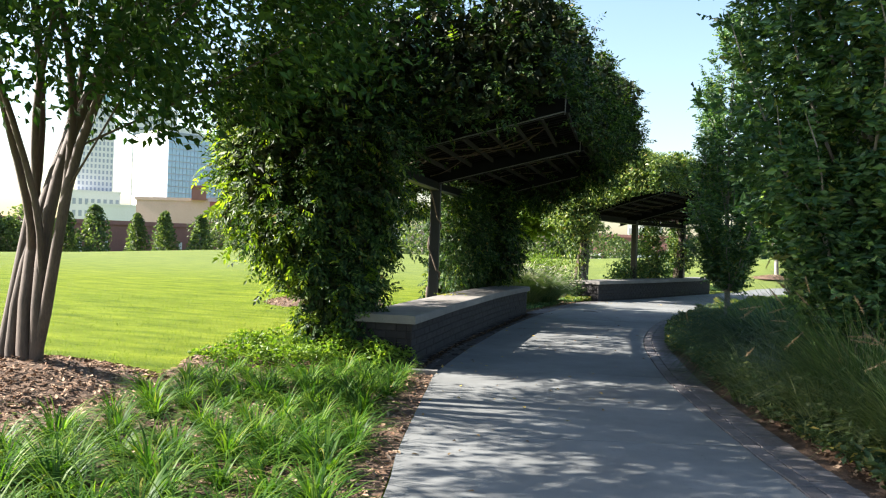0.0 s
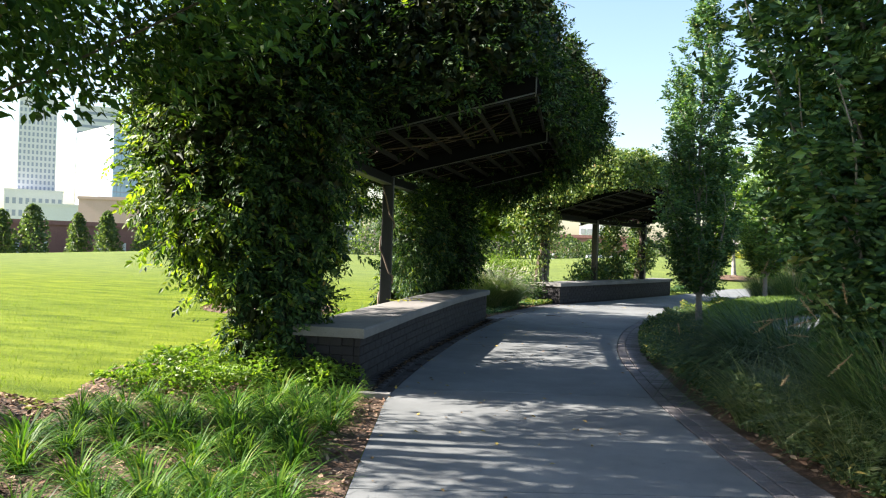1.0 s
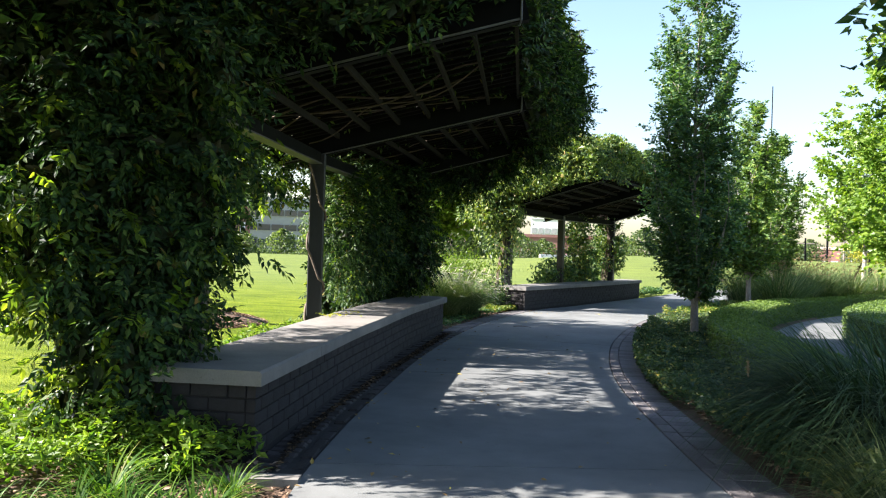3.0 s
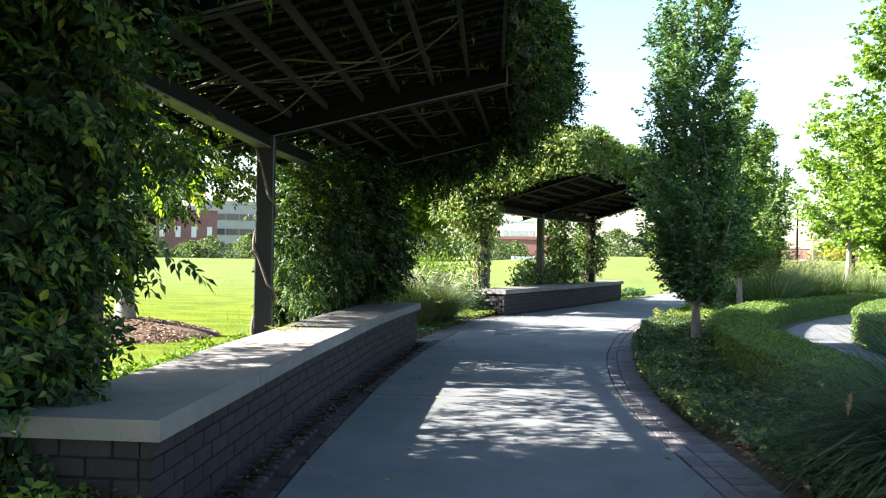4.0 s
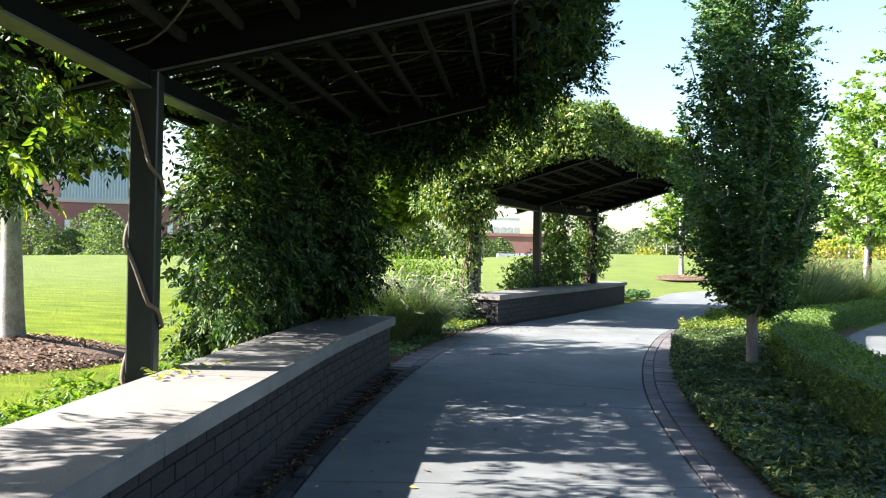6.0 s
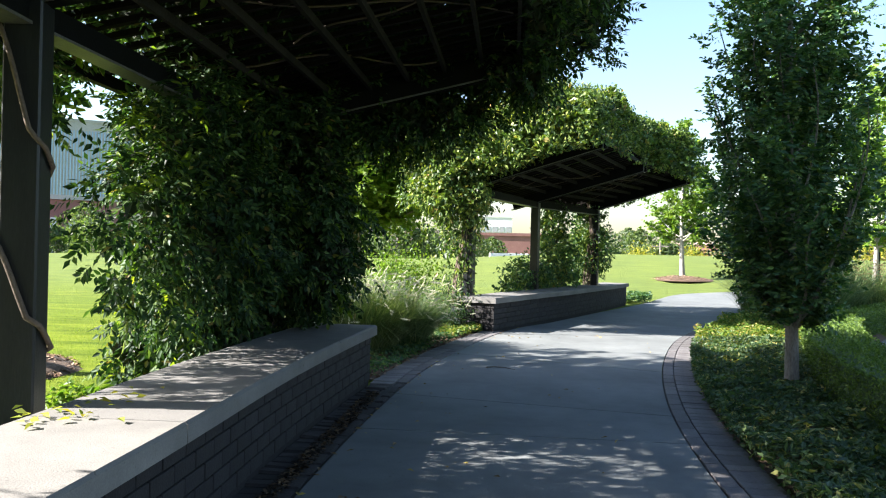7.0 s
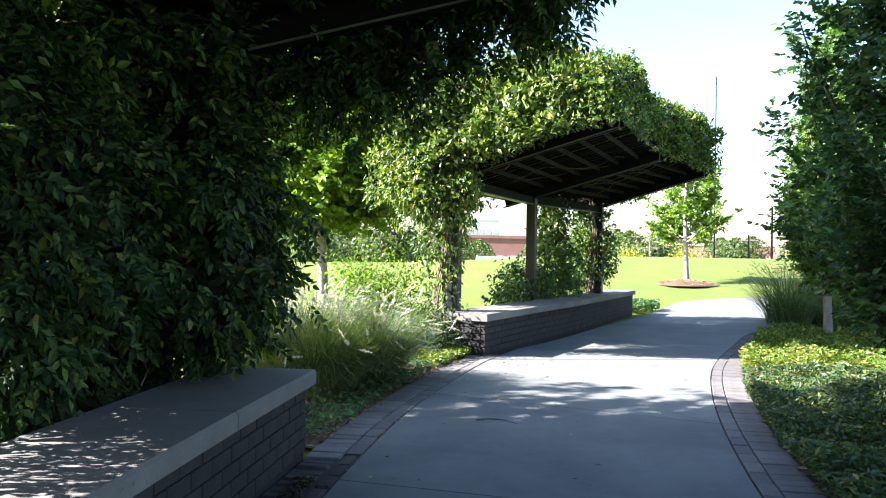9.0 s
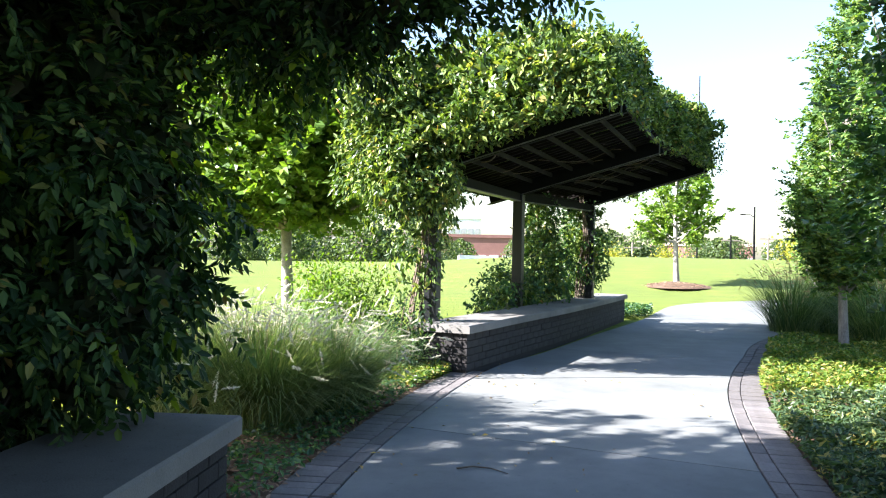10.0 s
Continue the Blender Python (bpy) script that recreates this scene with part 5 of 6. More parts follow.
def leaf_patch(name, label, ring, n, low, high, size, mat, seed, category="ground cover", slim=0.5):
    """A low mat of leaves with uneven height."""
    p = scatter_in(ring, n)
    n = len(p)
    q = np.column_stack([p, np.zeros(n)])
    hill = low + (high - low) * (0.5 + 0.5 * wave(q, 2.7, seed)) * (0.6 + 0.4 * wave(q, 7.0, seed + 1))
    q[:, 2] = np.abs(hill) * np.sqrt(rng.random(n)) + 0.01
    out = unit(rng.standard_normal((n, 3)) * [1, 1, 0.3] + [[0, 0, 0.25]])
    ax = unit(out + 0.3 * rng.standard_normal((n, 3)))
    fc = unit(np.array([[0, 0, 1.0]]) + 0.55 * rng.standard_normal((n, 3)))
    L = size * rng.uniform(0.6, 1.35, n)
    ob = new(name, leaves_mesh(name, q, ax, fc, L, L * slim, mat))
    return tagged(ob, label, category, kind="stuff")


COVER_A = span(RIGHT_OUT, 9.4, 17.6, -0.04) + [(1.55, 17.6), (1.05, 16.0), (0.72, 14.3), (0.58, 12.5), (0.58, 10.5), (0.9, 9.2)]
leaf_patch("ground_cover", "low dark green ground cover with yellowing tips", COVER_A, 38000, 0.05, 0.36, 0.052, M_COVER, 3, slim=0.4)
COVER_B = span(RIGHT_OUT, 17.6, 22.8, -0.04) + [(2.9, 21.4), (2.3, 19.6), (1.6, 17.6)]
leaf_patch("ground_cover", "yellow-green sunlit ground cover beside the walk", COVER_B, 19000, 0.06, 0.32, 0.052, M_YELCOVER, 4)
COVER_C = span(RIGHT_OUT, 3.0, 9.4, 0.1) + [(1.2, 9.2), (1.6, 6), (2.1, 3)]
leaf_patch("ground_cover", "weedy green ground cover under the grasses", COVER_C, 15000, 0.06, 0.26, 0.06, M_COVER, 5)
BEHIND = [(-3.0, 8.4), (-3.35, 10.5), (-3.5, 12.5), (-4.4, 12.6), (-4.35, 10.0), (-4.2, 8.3)]
leaf_patch("ground_cover", "bright sunlit creeping leaves behind the seat wall", BEHIND, 9000, 0.06, 0.36, 0.065, M_MAPLE, 6)
PLUMEB = [(-2.8, 14.3), (-2.76, 15.3), (-2.7, 16.4), (-2.55, 18.0), (-3.0, 18.4), (-3.3, 17.0), (-3.3, 14.6)]
leaf_patch("ground_cover", "short green ground cover at the bed's edge", PLUMEB, 2600, 0.02, 0.10, 0.045, M_HORN, 7)
leaf_patch("ground_cover", "yellow-green tuft at the end of the far seat wall", [(-2.62, 17.5), (-2.38, 18.4), (-2.5, 18.75), (-2.9, 18.6), (-2.9, 17.7)], 1300, 0.05, 0.18, 0.05, M_YELCOVER, 8)
leaf_patch("ground_cover", "green leaves behind the far seat wall", [(-2.9, 19.3), (-2.0, 22), (-1.0, 24.6), (-0.6, 26.4), (-1.2, 26.5), (-1.9, 24.6), (-2.9, 22), (-3.6, 19.5)], 7000, 0.08, 0.3, 0.08, M_HORN, 9)
leaf_patch("ground_cover", "dark green tuft at the far seat wall's end", [(0.0, 26.1), (0.6, 26.5), (0.75, 27.6), (0.2, 27.9), (-0.4, 27.0)], 2200, 0.1, 0.3, 0.08, M_HORN, 10)
leaf_patch("bed_weeds", "leafy green weeds at the vine's foot", [(-2.3, 6.6), (-2.1, 7.0), (-2.6, 7.2), (-4.0, 7.2), (-4.0, 6.1), (-3.1, 5.9)], 6500, 0.05, 0.45, 0.05, M_MAPLE, 11)


def chips_on(ring, n, label):
    p = scatter_in(ring, n)
    n = len(p)
    q = np.column_stack([p, -0.012 + 0.02 * rng.random(n)])
    L = rng.uniform(0.02, 0.07, n)
    ob = new("bark_mulch", leaves_mesh("bark_mulch", q, unit(rng.standard_normal((n, 3)) * [1, 1, 0.2]), unit(np.array([[0, 0, 1.0]]) + 0.4 * rng.standard_normal((n, 3))), L, L * 0.45, M_CHIP, 0.1, 0.05))
    tagged(ob, label, "mulch", kind="stuff")


leaf_patch("bed_weeds", "pale silvery weeds among the grasses beside the edging", [(0.62, 6.9), (0.95, 5.9), (1.35, 4.9), (1.9, 5.2), (1.6, 6.1), (1.2, 7.0)], 5200, 0.12, 0.6, 0.06, M_SILVER, 14, slim=0.34)

chips_on([q for q in BED_LILY if q[1] > 0], 14000, "brown bark chips over the daylily bed")
chips_on(COVER_C, 4000, "brown bark chips under the grasses")
chips_on(BED_PLUME, 6000, "bark chips in the bed between the benches")


# a loose yellow-green shrub before the far pergola
def build_shrub(at, rx, ry, rz, n, size, mat, label, seed):
    x, y = at
    sh = thing("shrub", label, "shrub", "", (x, y, -0.02))
    r = np.random.default_rng(seed)
    tips, tubes = [], []
    for i in range(34):
        d = unit(r.standard_normal(3) * [1, 1, 0.5] + [0, 0, 0.75])
        tip = d * np.array([rx, ry, rz]) * r.uniform(0.7, 1.1)
        tubes.append(limb((0.06 * r.standard_normal(), 0.06 * r.standard_normal(), 0), tip, 0.012, 0.003, 0.1, 8, 5))
        tips += [tip * f + 0.08 * r.standard_normal(3) for f in np.linspace(0.35, 1.0, 9)]
    for tb in tubes:
        part("stem", tubes_mesh("stem", [tb], M_STEM), sh)
    c = np.array(tips)
    q = np.repeat(c, n // len(c), 0)
    q = q + r.standard_normal(q.shape) * 0.09
    q = q[q[:, 2] > 0.03]
    ax, fc = leaf_axes(len(q), unit(q), 0.3)
    L = size * r.uniform(0.6, 1.3, len(q))
    part("foliage", leaves_mesh("foliage", q, ax, fc, L, L * 0.5, mat), sh, kind="stuff")


build_shrub((-3.62, 19.05), 0.68, 0.7, 1.35, 9500, 0.058, M_MAPLE, "loose yellow-green shrub with arching stems beside the far pergola", 2)
build_shrub((-2.95, 18.55), 0.5, 0.45, 0.8, 3600, 0.05, M_VINE, "leafy green vine shoots at the far seat wall's end", 3)


# ---------------------------------------------------------------- clipped hedges
def build_hedge(ctrl, width, high, n, label):
    h = thing("hedge", label, "hedge", "clipped hedges along the side path")
    c = curve_pts(ctrl)
    total = (len(c) - 1) * 0.1
    s = np.linspace(0, total, 60)
    at_s = lambda q: np.interp(q, np.linspace(0, total, len(high)), high)
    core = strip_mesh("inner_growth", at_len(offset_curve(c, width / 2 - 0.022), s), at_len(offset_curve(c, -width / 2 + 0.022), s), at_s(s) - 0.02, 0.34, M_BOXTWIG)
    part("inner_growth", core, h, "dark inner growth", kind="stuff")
    s = -0.04 + (total + 0.08) * rng.random(n) ** 1.5
    high = at_s(s)
    t, nr = frames_along(c)
    k = rng.random(n)
    topf = width / (width + 2 * high.mean())
    on_top = k < topf
    d = np.where(on_top, rng.uniform(-width / 2, width / 2, n), np.where(rng.random(n) < 0.5, -width / 2, width / 2))
    z = np.where(on_top, high, high * rng.random(n))
    p = at_len(c, np.clip(s, 0, total)) + at_len(nr, np.clip(s, 0, total)) * d[:, None] + at_len(t, np.clip(s, 0, total)) * (s - np.clip(s, 0, total))[:, None]
    q = np.column_stack([p, z])
    out = np.where(on_top[:, None], np.array([[0, 0, 1.0]]), np.column_stack([at_len(nr, np.clip(s, 0, total)) * np.sign(d)[:, None], np.zeros(n)]))
    q = q + out * (rng.normal(0, 0.014, n) + 0.014 * wave(q, 4, 2))[:, None]
    q[:, 2] -= np.where(np.abs(d) > width / 2 - 0.06, 0.03, 0) * on_top
    ax = unit(out * 0.6 + 0.7 * rng.standard_normal((n, 3)))
    fc = unit(out + 0.6 * rng.standard_normal((n, 3)))
    L = 0.027 * rng.uniform(0.7, 1.3, n)
    part("foliage", leaves_mesh("foliage", q, ax, fc, L, L * 0.6, M_HEDGE), h, kind="stuff")


build_hedge([(1.2, 8.6), (0.98, 10.2), (0.9, 12.0), (0.98, 13.6), (1.28, 15.5), (1.88, 17.7), (2.7, 19.8), (4.2, 22.6), (6.9, 27.1), (9.5, 29.6)], 0.56, (0.40, 0.40, 0.37, 0.31, 0.30, 0.30), 62000, "low clipped green box hedge along the side path")
build_hedge([(3.5, 7.5), (3.15, 10.5), (3.06, 13), (3.02, 14.8), (3.38, 16.6), (4.15, 18.6), (5.2, 20.6)], 0.76, (0.42, 0.42), 24000, "clipped box hedge on the side path's other edge")


# ---------------------------------------------------------------- turf blades near the walk
def build_turf():
    ring = [(-14, 2), (-3.8, 1.5), (-3.7, 3.6), (-3.65, 4.8), (-4.05, 5.9), (-4.6, 7.0), (-4.45, 8.2), (-4.5, 12.6), (-4.6, 14.4), (-4.7, 17.5), (-4.3, 20), (-7, 27), (-18, 27)]
    p = scatter_in(ring, 90000)
    near = np.hypot(p[:, 0] + 1.5, p[:, 1] - 6)
    p = p[rng.random(len(p)) < np.clip(1.25 - near / 16, 0.12, 1)]
    for cx, cy, cr in ((-4.4, 4.6, 1.08), (-6.66, 13.66, 1.18), (-4.92, 21.05, 0.95)):
        p = p[np.hypot(p[:, 0] - cx, p[:, 1] - cy) > cr]
    n = len(p)
    b = np.column_stack([p, ground_z(p[:, 0], p[:, 1]) - 0.005])
    a = rng.uniform(0, 6.283, n)
    ob = new("turf", blades_mesh("turf", b, a, rng.uniform(0.2, 1.1, n), rng.uniform(0.022, 0.042, n), rng.uniform(0.004, 0.008, n), rng.uniform(0.2, 1.2, n), M_TURF, 2))
    tagged(ob, "short mown bright green grass blades", "grass", kind="stuff")


build_turf()


# fallen leaves and twigs on walk and coping
def build_litter():
    n = 260
    k = rng.integers(60, 230, n)
    side = rng.random(n)
    f = np.where(rng.random(n) < 0.75, side ** 3, side)
    p = LEFT[k] + (RIGHT[np.clip(k, 0, len(RIGHT) - 1)] - LEFT[k]) * f[:, None]
    q = np.column_stack([p, np.full(n, 0.008)])
    L = rng.uniform(0.02, 0.05, n)
    ob = new("fallen_leaves", leaves_mesh("fallen_leaves", q, unit(rng.standard_normal((n, 3)) * [1, 1, 0.1]), unit(np.array([[0, 0, 1.0]]) + 0.25 * rng.standard_normal((n, 3))), L, L * 0.5, M_DRY, 0.3, 0.2))
    tagged(ob, "small dry brown leaves scattered on the walk", "leaf litter", kind="stuff")
    m = 40
    c = np.column_stack([rng.normal(-3.0, 0.09, m), rng.normal(10.35, 0.16, m), np.full(m, 0.485)])
    L = rng.uniform(0.03, 0.06, m)
    ob = new("fallen_leaves", leaves_mesh("fallen_leaves", c, unit(rng.standard_normal((m, 3)) * [1, 1, 0.2]), unit(np.array([[0, 0, 1.0]]) + 0.4 * rng.standard_normal((m, 3))), L, L * 0.5, M_YELLOW, 0.3, 0.2))
    tagged(ob, "little heap of yellow leaves on the coping by the post", "leaf litter", kind="stuff")


build_litter()
# litter along the wall, coloured extra dark to deepen the shaded strip
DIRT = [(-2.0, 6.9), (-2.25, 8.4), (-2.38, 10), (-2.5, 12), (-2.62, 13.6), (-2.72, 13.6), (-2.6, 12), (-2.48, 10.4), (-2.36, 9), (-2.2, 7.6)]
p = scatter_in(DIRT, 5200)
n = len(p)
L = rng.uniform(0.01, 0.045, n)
tagged(new("leaf_litter", leaves_mesh("leaf_litter", np.column_stack([p, 0.004 + 0.012 * rng.random(n)]), unit(rng.standard_normal((n, 3)) * [1, 1, 0.15]), unit(np.array([[0, 0, 1.0]]) + 0.4 * rng.standard_normal((n, 3))), L, L * 0.5, M_LITTER, 0.2, 0.1)), "crumbled leaf litter at the seat wall's foot, darkened for shade", "leaf litter", kind="stuff")
tw = [tube_arrays([(-1.98, 15.12, 0.008), (-1.9, 15.16, 0.012), (-1.8, 15.15, 0.01), (-1.7, 15.07, 0.007)], [0.006, 0.005, 0.004, 0.002], 5)]
tagged(new("twig", tubes_mesh("twig", tw, M_STEM)), "small dark fallen twig on the walk", "twig")


# ---------------------------------------------------------------- town beyond the lawn
def polar(az, r, frm=(0, 3)):
    """A place r metres off at a bearing (degrees from ahead, to the right)."""
    return frm[0] + r * math.sin(radians(az)), frm[1] + r * math.cos(radians(az))


def build_block(name, label, az0, az1, r, z0, z1, deep, wall_mat, rows, cols, win_mat, win=(0.55, 0.6), top=None, frm=(0, 3)):
    """A building whose front runs between two bearings; its windows are set into the front, each a part."""
    r0, r1 = r if isinstance(r, tuple) else (r, r)
    a, b = np.array(polar(az0, r0, frm)), np.array(polar(az1, r1, frm))
    d = b - a
    L = float(np.linalg.norm(d))
    ang = math.atan2(d[1], d[0])
    bl = thing(name, label, "building", "", (a[0], a[1], z0))
    bl.rotation_euler = (0, 0, ang)
    h = z1 - z0
    part("wall", prism_mesh("wall", [(0, 0), (L, 0), (L, deep), (0, deep)], 0, h, wall_mat), bl)
    part("parapet", prism_mesh("parapet", [(-0.2, -0.2), (L + 0.2, -0.2), (L + 0.2, deep + 0.2), (-0.2, deep + 0.2)], h, h + 0.5 + h * 0.006, top or wall_mat), bl)
    if rows:
        cw, ch = L / cols, h / (rows + 0.6)
        me = box_mesh("window", cw * win[0], 0.5, ch * win[1], win_mat)
        for i in range(rows):
            for j in range(cols):
                part("window", me, bl, matrix=Matrix.Translation(((j + 0.5) * cw, 0.1, (i + 0.75) * ch)))
    return bl


build_block("office_tower", "tall stone office tower paled for haze, with rows of windows", -45.6, -43.4, 420, -4, 66, 16, M_PALE, 24, 9, M_WINPALE, (0.5, 0.62))
build_block("tower_podium", "stone lower storeys of the office tower, paled for haze", -46.3, -42.9, 412, -4, 22, 10, M_PALE, 4, 9, M_WINPALE, (0.55, 0.5))
ct = polar(-44.5, 428)
crown = thing("tower_roof", "green copper stepped roof on the tower", "roof", "", (ct[0], ct[1], 66))
bm = bmesh.new()
bmesh.ops.create_cone(bm, cap_ends=True, segments=4, radius1=9, radius2=5, depth=9)
for v in bm.verts:
    v.co.z += 4.5
part("roof", bm_mesh("roof", bm, M_COPPER), crown)
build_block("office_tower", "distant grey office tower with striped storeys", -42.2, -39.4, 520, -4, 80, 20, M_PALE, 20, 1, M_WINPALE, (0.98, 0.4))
build_block("office_block", "white office block catching full sun", -42.2, -40.0, (372, 332), -4, 45, 14, M_WHITE, 0, 1, M_GLASS)
build_block("glass_tower", "blue curtain-glass office building", -39.97, -36.6, (331, 340), -4, 43, 14, M_WINPALE, 18, 14, M_GLASS, (0.9, 0.85))
build_block("long_low_hall", "long low pale hall with blue glass band", -45, -36, 250, -4, 10.0, 14, M_WHITE, 1, 10, M_GLASS, (0.9, 0.5))
build_block("pink_building", "pale pink low building with dark windows", -42.2, -34.5, (158, 148), -3, 8.2, 16, M_PINK, 1, 8, M_DARKGLASS, (0.28, 0.32))
build_block("roof_house", "small brick roof house on the pink building", -38.6, -37.6, 151, 8.4, 10.6, 3, M_REDBRICK, 0, 1, M_GLASS)
build_block("brick_wall_building", "long low dark red brick building with few openings", -58, -35.5, 104, -2.6, 2.5, 12, M_REDBRICK, 1, 14, M_PALE, (0.13, 0.5))
build_block("brick_building", "two-storey red brick building with pale windows", -37.5, -27.2, 112, -2.6, 6.4, 14, M_REDBRICK, 2, 10, M_WHITE, (0.32, 0.42), M_ROOF)
build_block("brick_building", "taller red brick corner block", -36.5, -35.4, 116, -2.6, 9.5, 10, M_REDBRICK, 2, 3, M_WHITE, (0.3, 0.3), M_ROOF)
build_block("ribbed_tower", "tall blue-grey ribbed office building", -36.8, -30.6, 240, -4, 34, 20, M_GREYB, 1, 34, M_GLASS, (0.45, 1.5))
build_block("grey_building", "grey building with banded storeys", -28.5, -23.0, 150, -3, 9.5, 16, M_GREYB, 4, 6, M_DARKGLASS, (0.9, 0.4))
build_block("low_building", "low pale pink commercial building", -23.0, -9.5, 170, -3, 5.0, 14, M_PINK, 1, 14, M_DARKGLASS, (0.45, 0.35))
build_block("low_building", "low brick building with white upper band", -9.5, -2.5, 150, -3, 4.2, 14, M_REDBRICK, 1, 8, M_WHITE, (0.7, 0.3))
build_block("white_tower", "pale distant block behind the trees", -7.0, -4.6, 260, -4, 12.5, 10, M_WHITE, 3, 5, M_GREYB, (0.7, 0.4))
build_block("low_building", "long low brick building with pale roof line", 5.0, 13.5, 190, -2, 3.9, 14, M_REDBRICK, 1, 12, M_WHITE, (0.6, 0.35), M_PINK)
build_block("white_shed", "small white building beyond the lawn", 14.0, 16.2, 160, -2, 3.6, 10, M_WHITE, 1, 3, M_GREYB, (0.5, 0.4))
build_block("low_building", "pale low building at the lawn's far side", 18.5, 26, 170, -2, 4.4, 12, M_PALE, 1, 8, M_DARKGLASS, (0.6, 0.4))


# trees along the far side of the lawn
def far_tree_mesh(seed, tall, wide, conifer):
    r = np.random.default_rng(seed)
    n = 1900
    h = r.random(n)
    prof = (1 - h) ** 0.48 * (0.35 + np.minimum(1, h * 6) * 0.65) if conifer else np.sqrt(np.clip(1 - (2 * h - 0.9) ** 2, 0.02, 1))
    a = r.uniform(0, 6.283, n)
    rr = wide * prof * np.sqrt(r.random(n)) * (1 + 0.25 * np.sin(3 * a + 5 * h + seed))
    z0 = 0.05 if conifer else 0.22
    q = np.column_stack([rr * np.cos(a), rr * np.sin(a), tall * (z0 + (1 - z0) * h)])
    L = r.uniform(0.2, 0.4, n) * (0.8 if conifer else 1)
    return leaves_mesh("crown", q, unit(r.standard_normal((n, 3))), unit(r.standard_normal((n, 3)) + [0, 0, 0.5]), L, L * 0.8, M_FARLEAF), tall


FAR = [far_tree_mesh(1, 4.6, 1.3, True), far_tree_mesh(2, 4.2, 1.4, True), far_tree_mesh(3, 5.2, 2.4, False), far_tree_mesh(4, 4.2, 2.2, False), far_tree_mesh(5, 6.4, 2.8, False)]
YEL = leaves_mesh("crown_yellow", *(lambda r, n: (np.column_stack([2.6 * r.standard_normal(n) * 0.45, 2.6 * r.standard_normal(n) * 0.45, 3.0 + 1.0 * r.standard_normal(n)]), unit(r.standard_normal((n, 3))), unit(r.standard_normal((n, 3))), r.uniform(0.25, 0.45, n), r.uniform(0.2, 0.35, n)))(np.random.default_rng(8), 900), M_YELLOW)
FAR_TRUNK = tubes_mesh("trunk", [tube_arrays([(0, 0, -0.4), (0.05, 0, 1.5), (0, 0.05, 3.4)], [0.22, 0.16, 0.08], 7)], M_BARK)


def far_tree(az, r, kind, scale, frm=(0, 3)):
    x, y = polar(az, r, frm)
    z = float(ground_z(x, y))
    names = {0: "evergreen", 1: "evergreen", 5: "yellow_tree"}
    t = thing(names.get(kind, "tree"), {0: "dark green conical evergreen before the brick wall", 1: "dark green conical evergreen before the brick wall", 5: "small tree with yellow autumn foliage"}.get(kind, "green tree at the lawn's far edge"), "tree", "trees along the far street", (x, y, z))
    t.scale = (scale,) * 3
    t.rotation_euler = (0, 0, (az * 37) % 6.28)
    part("crown", YEL if kind == 5 else FAR[kind][0], t, kind="stuff")
    part("trunk", FAR_TRUNK, t)


for az in (-54, -51.5, -47.0, -45.2, -42.4, -40.6, -38.2, -56):
    far_tree(az, 92 + 3 * math.sin(az), int(abs(az)) % 2, 1.42 + 0.16 * math.sin(az * 3))
far_tree(-49.1, 90, 4, 1.0)
far_tree(-50.4, 90, 2, 0.9)
for i, az in enumerate((-35.8, -34.6, -33.6, -32.3, -31.2, -30.0, -28.8, -27.6, -26.4, -25.0, -23.5, -22, -20.4, -19, -17.5, -16, -14.4, -12.8, -11, -9.4)):
    far_tree(az, 88 + 6 * math.sin(i * 1.7), (3, 2, 3, 4)[i % 4], (0.78 if az < -22 else 1.1) + 0.18 * math.sin(i * 2.3))
far_tree(-33.0, 96, 4, 1.15)
far_tree(-36.9, 94, 4, 1.1)
for i, az in enumerate((-7.6, -6.2, -2.2, -0.6, 1.0, 2.2, 3.2, 4.0, 4.8, 5.6, 6.4, 7.2, 9.8, 10.6, 11.6, 14.4, 15.4, 16.4, 17.4, 18.6, 20, 21.4, 23, 25, 27, 29, 31.5, 34)):
    far_tree(az, 122 + 10 * math.sin(i * 1.3), (2, 3, 4, 2)[i % 4], 1.1 + 0.22 * math.sin(i * 2.1))
for az, r, s in ((17.9, 104, 1.05), (7.6, 110, 0.8), (3.9, 108, 0.75), (15.0, 88, 0.9)):
    far_tree(az, r, 5, s)

# poles along the far street
def far_pole(az, r, high, label, lamp=False, dark=True, frm=(0, 3), slim=1.0):
    x, y = polar(az, r, frm)
    z = float(ground_z(x, y)) - 0.3
    p = thing("street_lamp" if lamp else "utility_pole", label, "pole", "poles along the far street", (x, y, z))
    part("pole", tubes_mesh("pole", [tube_arrays([(0, 0, 0), (0, 0, high * 0.5), (0, 0, high)], [0.16 * slim, 0.13 * slim, 0.1 * slim], 8)], M_STEEL if dark else M_WOODPOLE), p)
    if lamp:
        part("arm", tubes_mesh("arm", [tube_arrays([(0, 0, high * 0.86), (-0.5, 0, high * 0.9), (-1.1, 0, high * 0.9)], [0.05, 0.05, 0.04], 6)], M_STEEL), p)
        part("lamp_head", box_mesh("lamp_head", 0.6, 0.25, 0.14, M_STEEL, 0.02), p, matrix=Matrix.Translation((-1.3, 0, high * 0.9)))
    elif slim == 1.0:
        part("crossarm", box_mesh("crossarm", 2.2, 0.12, 0.14, M_WOODPOLE, 0.01), p, matrix=Matrix.Translation((0, 0, high - 0.7)))


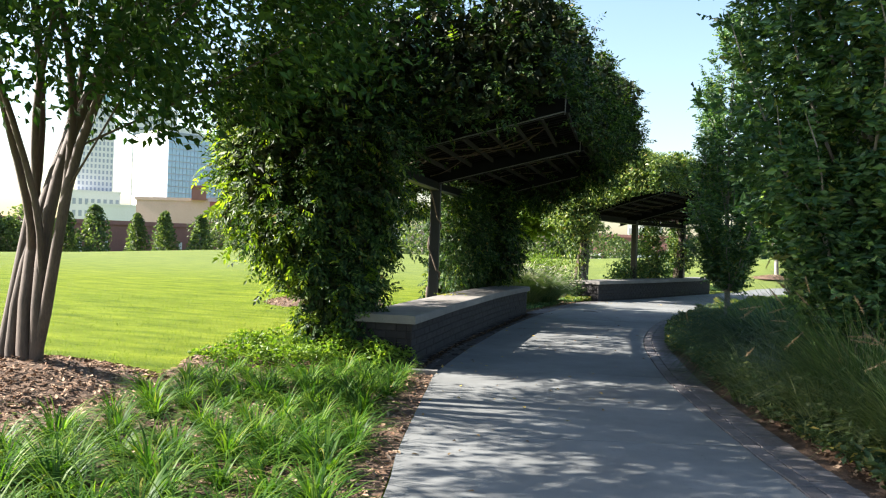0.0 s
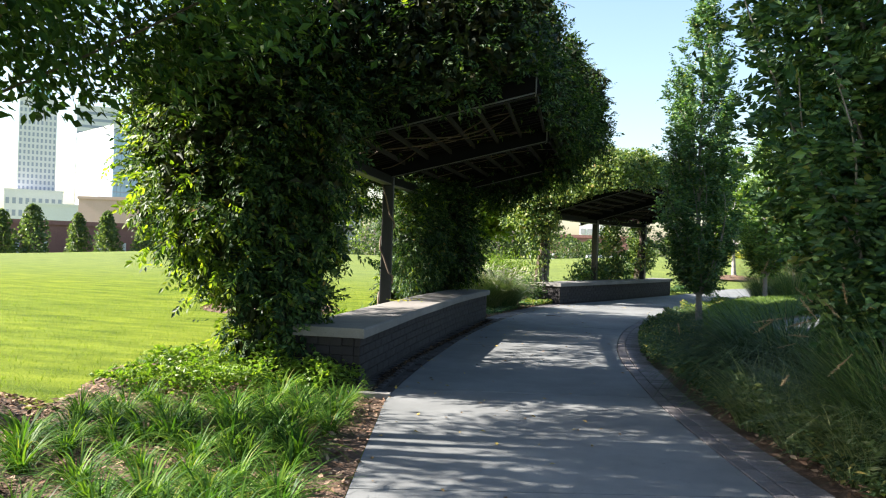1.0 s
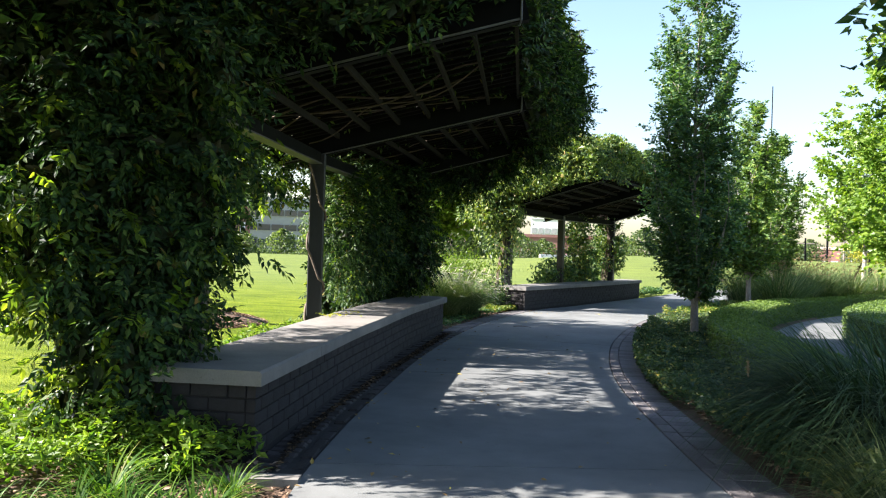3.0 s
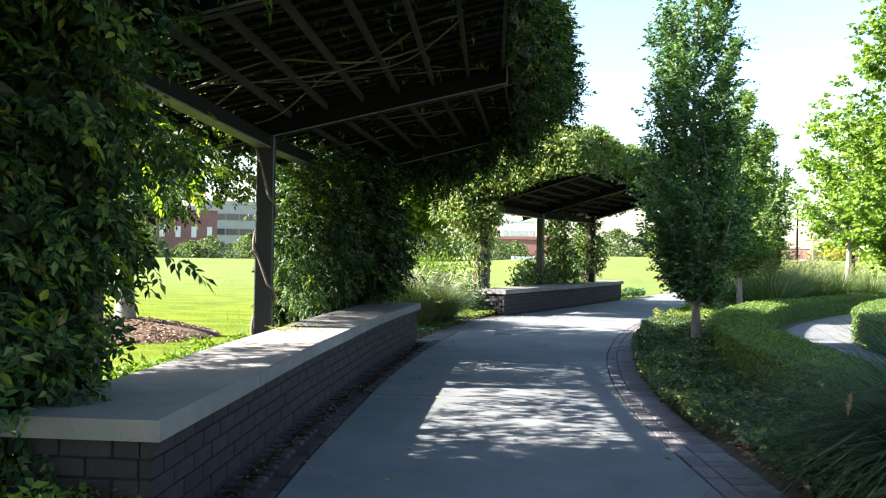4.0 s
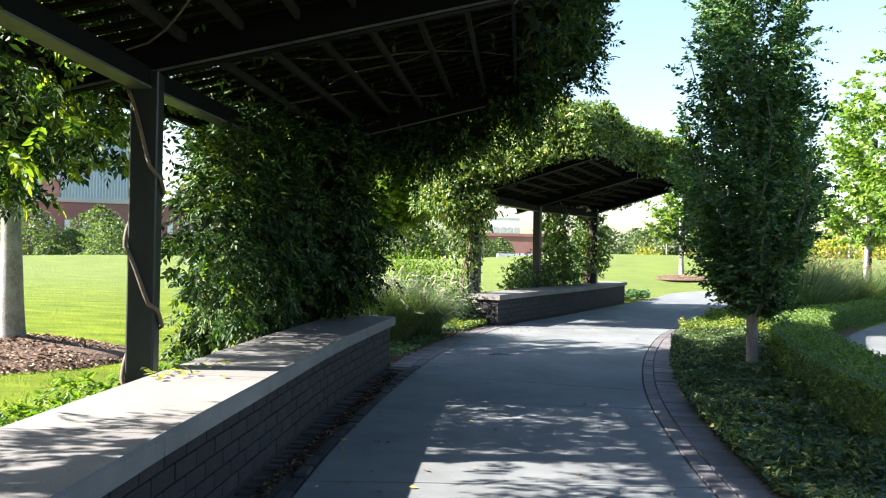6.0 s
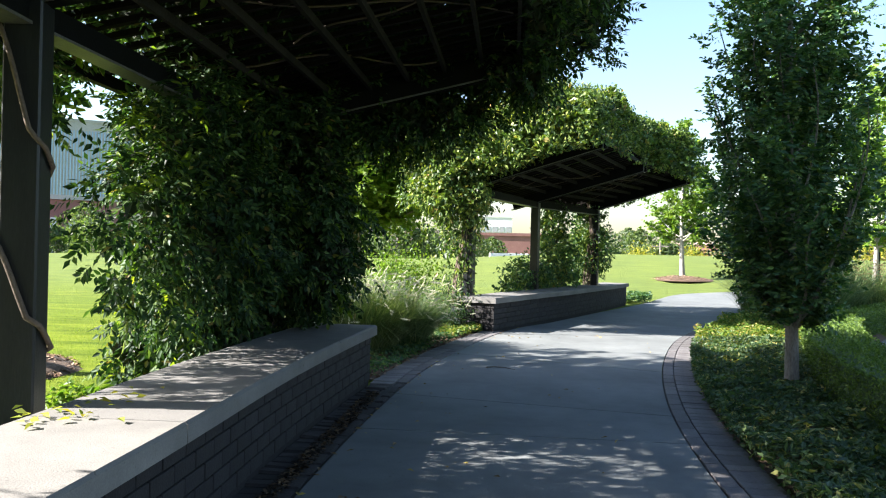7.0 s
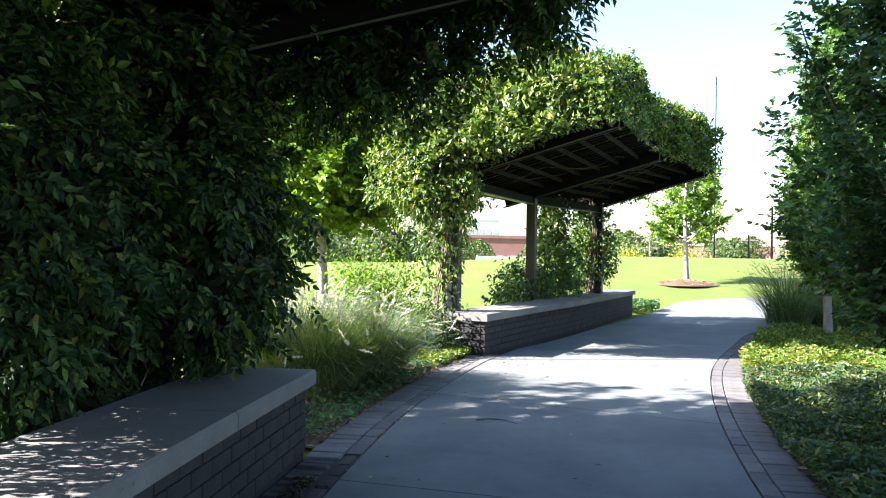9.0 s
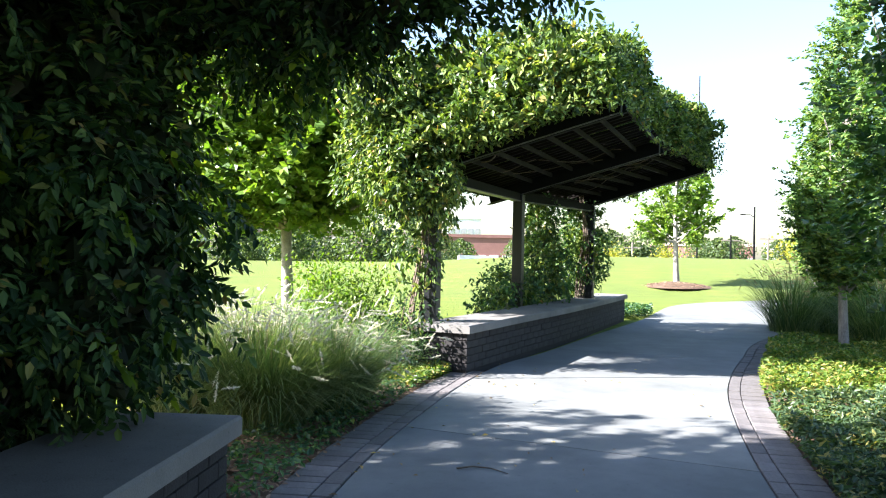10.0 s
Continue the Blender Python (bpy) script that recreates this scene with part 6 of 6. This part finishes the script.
far_pole(9.0, 95, 22, "tall slender dark lighting mast beyond the lawn", False, True, (0, 3), 0.55)
far_pole(12.6, 105, 9, "dark street lamp beyond the lawn", True)
far_pole(11.3, 110, 6, "dark pole beyond the lawn")
far_pole(13.6, 115, 6.5, "wooden utility pole beyond the lawn", False, False)
far_pole(15.6, 108, 7.5, "wooden utility pole beyond the lawn", False, False)
far_pole(16.2, 100, 7.5, "wooden utility pole beyond the lawn", False, False)
far_pole(5.2, 112, 5, "wooden utility pole beyond the lawn", False, False)

# lamp post with a blank banner behind the side path
lx, ly = polar(14.6, 31)
lp = thing("banner_lamp_post", "dark lamp post with a pale blue banner behind the grasses", "lamp post", "", (lx, ly, 0))
part("pole", tubes_mesh("pole", [tube_arrays([(0, 0, -0.1), (0, 0, 2), (0, 0, 4.6)], [0.07, 0.06, 0.05], 8)], M_STEEL), lp)
part("banner", box_mesh("banner", 0.42, 0.02, 0.8, M_GLASS, 0.004), lp, "pale blue plain banner", Matrix.Translation((0.3, 0, 2.3)))
part("lamp_head", box_mesh("lamp_head", 0.3, 0.3, 0.35, M_STEEL, 0.06), lp, "", Matrix.Translation((0, 0, 4.7)))


# parked vehicles on the street past the lawn
def build_car(az, r, van, label, turn, frm=(0, 3)):
    x, y = polar(az, r, frm)
    z = float(ground_z(x, y))
    car = thing("van" if van else "car", label, "van" if van else "car", "", (x, y, z))
    car.rotation_euler = (0, 0, turn)
    h = 2.5 if van else 1.45
    side = [(-2.6, 0.35), (2.5, 0.35), (2.6, 0.95), (1.9, 1.1), (1.2, h - 0.05), (-2.5, h), (-2.62, h * 0.6)] if van else [(-2.2, 0.3), (2.2, 0.3), (2.25, 0.8), (1.2, 0.95), (0.6, h), (-1.1, h), (-1.9, 0.98), (-2.25, 0.9)]
    bm = bmesh.new()
    rows = [[bm.verts.new((px, w, pz)) for px, pz in side] for w in (-0.92, 0.92)]
    bm.faces.new(rows[0])
    bm.faces.new(rows[1][::-1])
    for i in range(len(side)):
        j = (i + 1) % len(side)
        bm.faces.new((rows[0][i], rows[0][j], rows[1][j], rows[1][i]))
    part("body", bm_mesh("body", bm, M_CARWHITE, 0.06), car)
    for s in (-1, 1):
        part("side_window", box_mesh("side_window", 1.1 if van else 1.7, 0.02, 0.5 if van else 0.36, M_DARKGLASS, 0.005), car, matrix=Matrix.Translation((0.9 if van else -0.3, s * 0.93, h - (0.65 if van else 0.3))))
        for wx in (-1.5, 1.5):
            bm = bmesh.new()
            bmesh.ops.create_cone(bm, cap_ends=True, segments=16, radius1=0.34, radius2=0.34, depth=0.22)
            wheel = part("wheel", bm_mesh("wheel", bm, M_RUBBER, 0.03), car, matrix=Matrix.Translation((wx, s * 0.82, 0.34)) @ Matrix.Rotation(math.pi / 2, 4, "X"))
            bm = bmesh.new()
            bmesh.ops.create_cone(bm, cap_ends=True, segments=12, radius1=0.2, radius2=0.2, depth=0.24)
            part("rim", bm_mesh("rim", bm, M_GREYB, 0.01), wheel)


build_car(-4.9, 96, True, "white delivery van parked on the far street", 0.2)
build_car(-3.4, 92, False, "white car parked on the far street", 0.2)
build_car(17.0, 106, False, "pale car parked beyond the lawn", 0.1)
build_car(19.0, 110, False, "pale car parked beyond the lawn", 0.1)
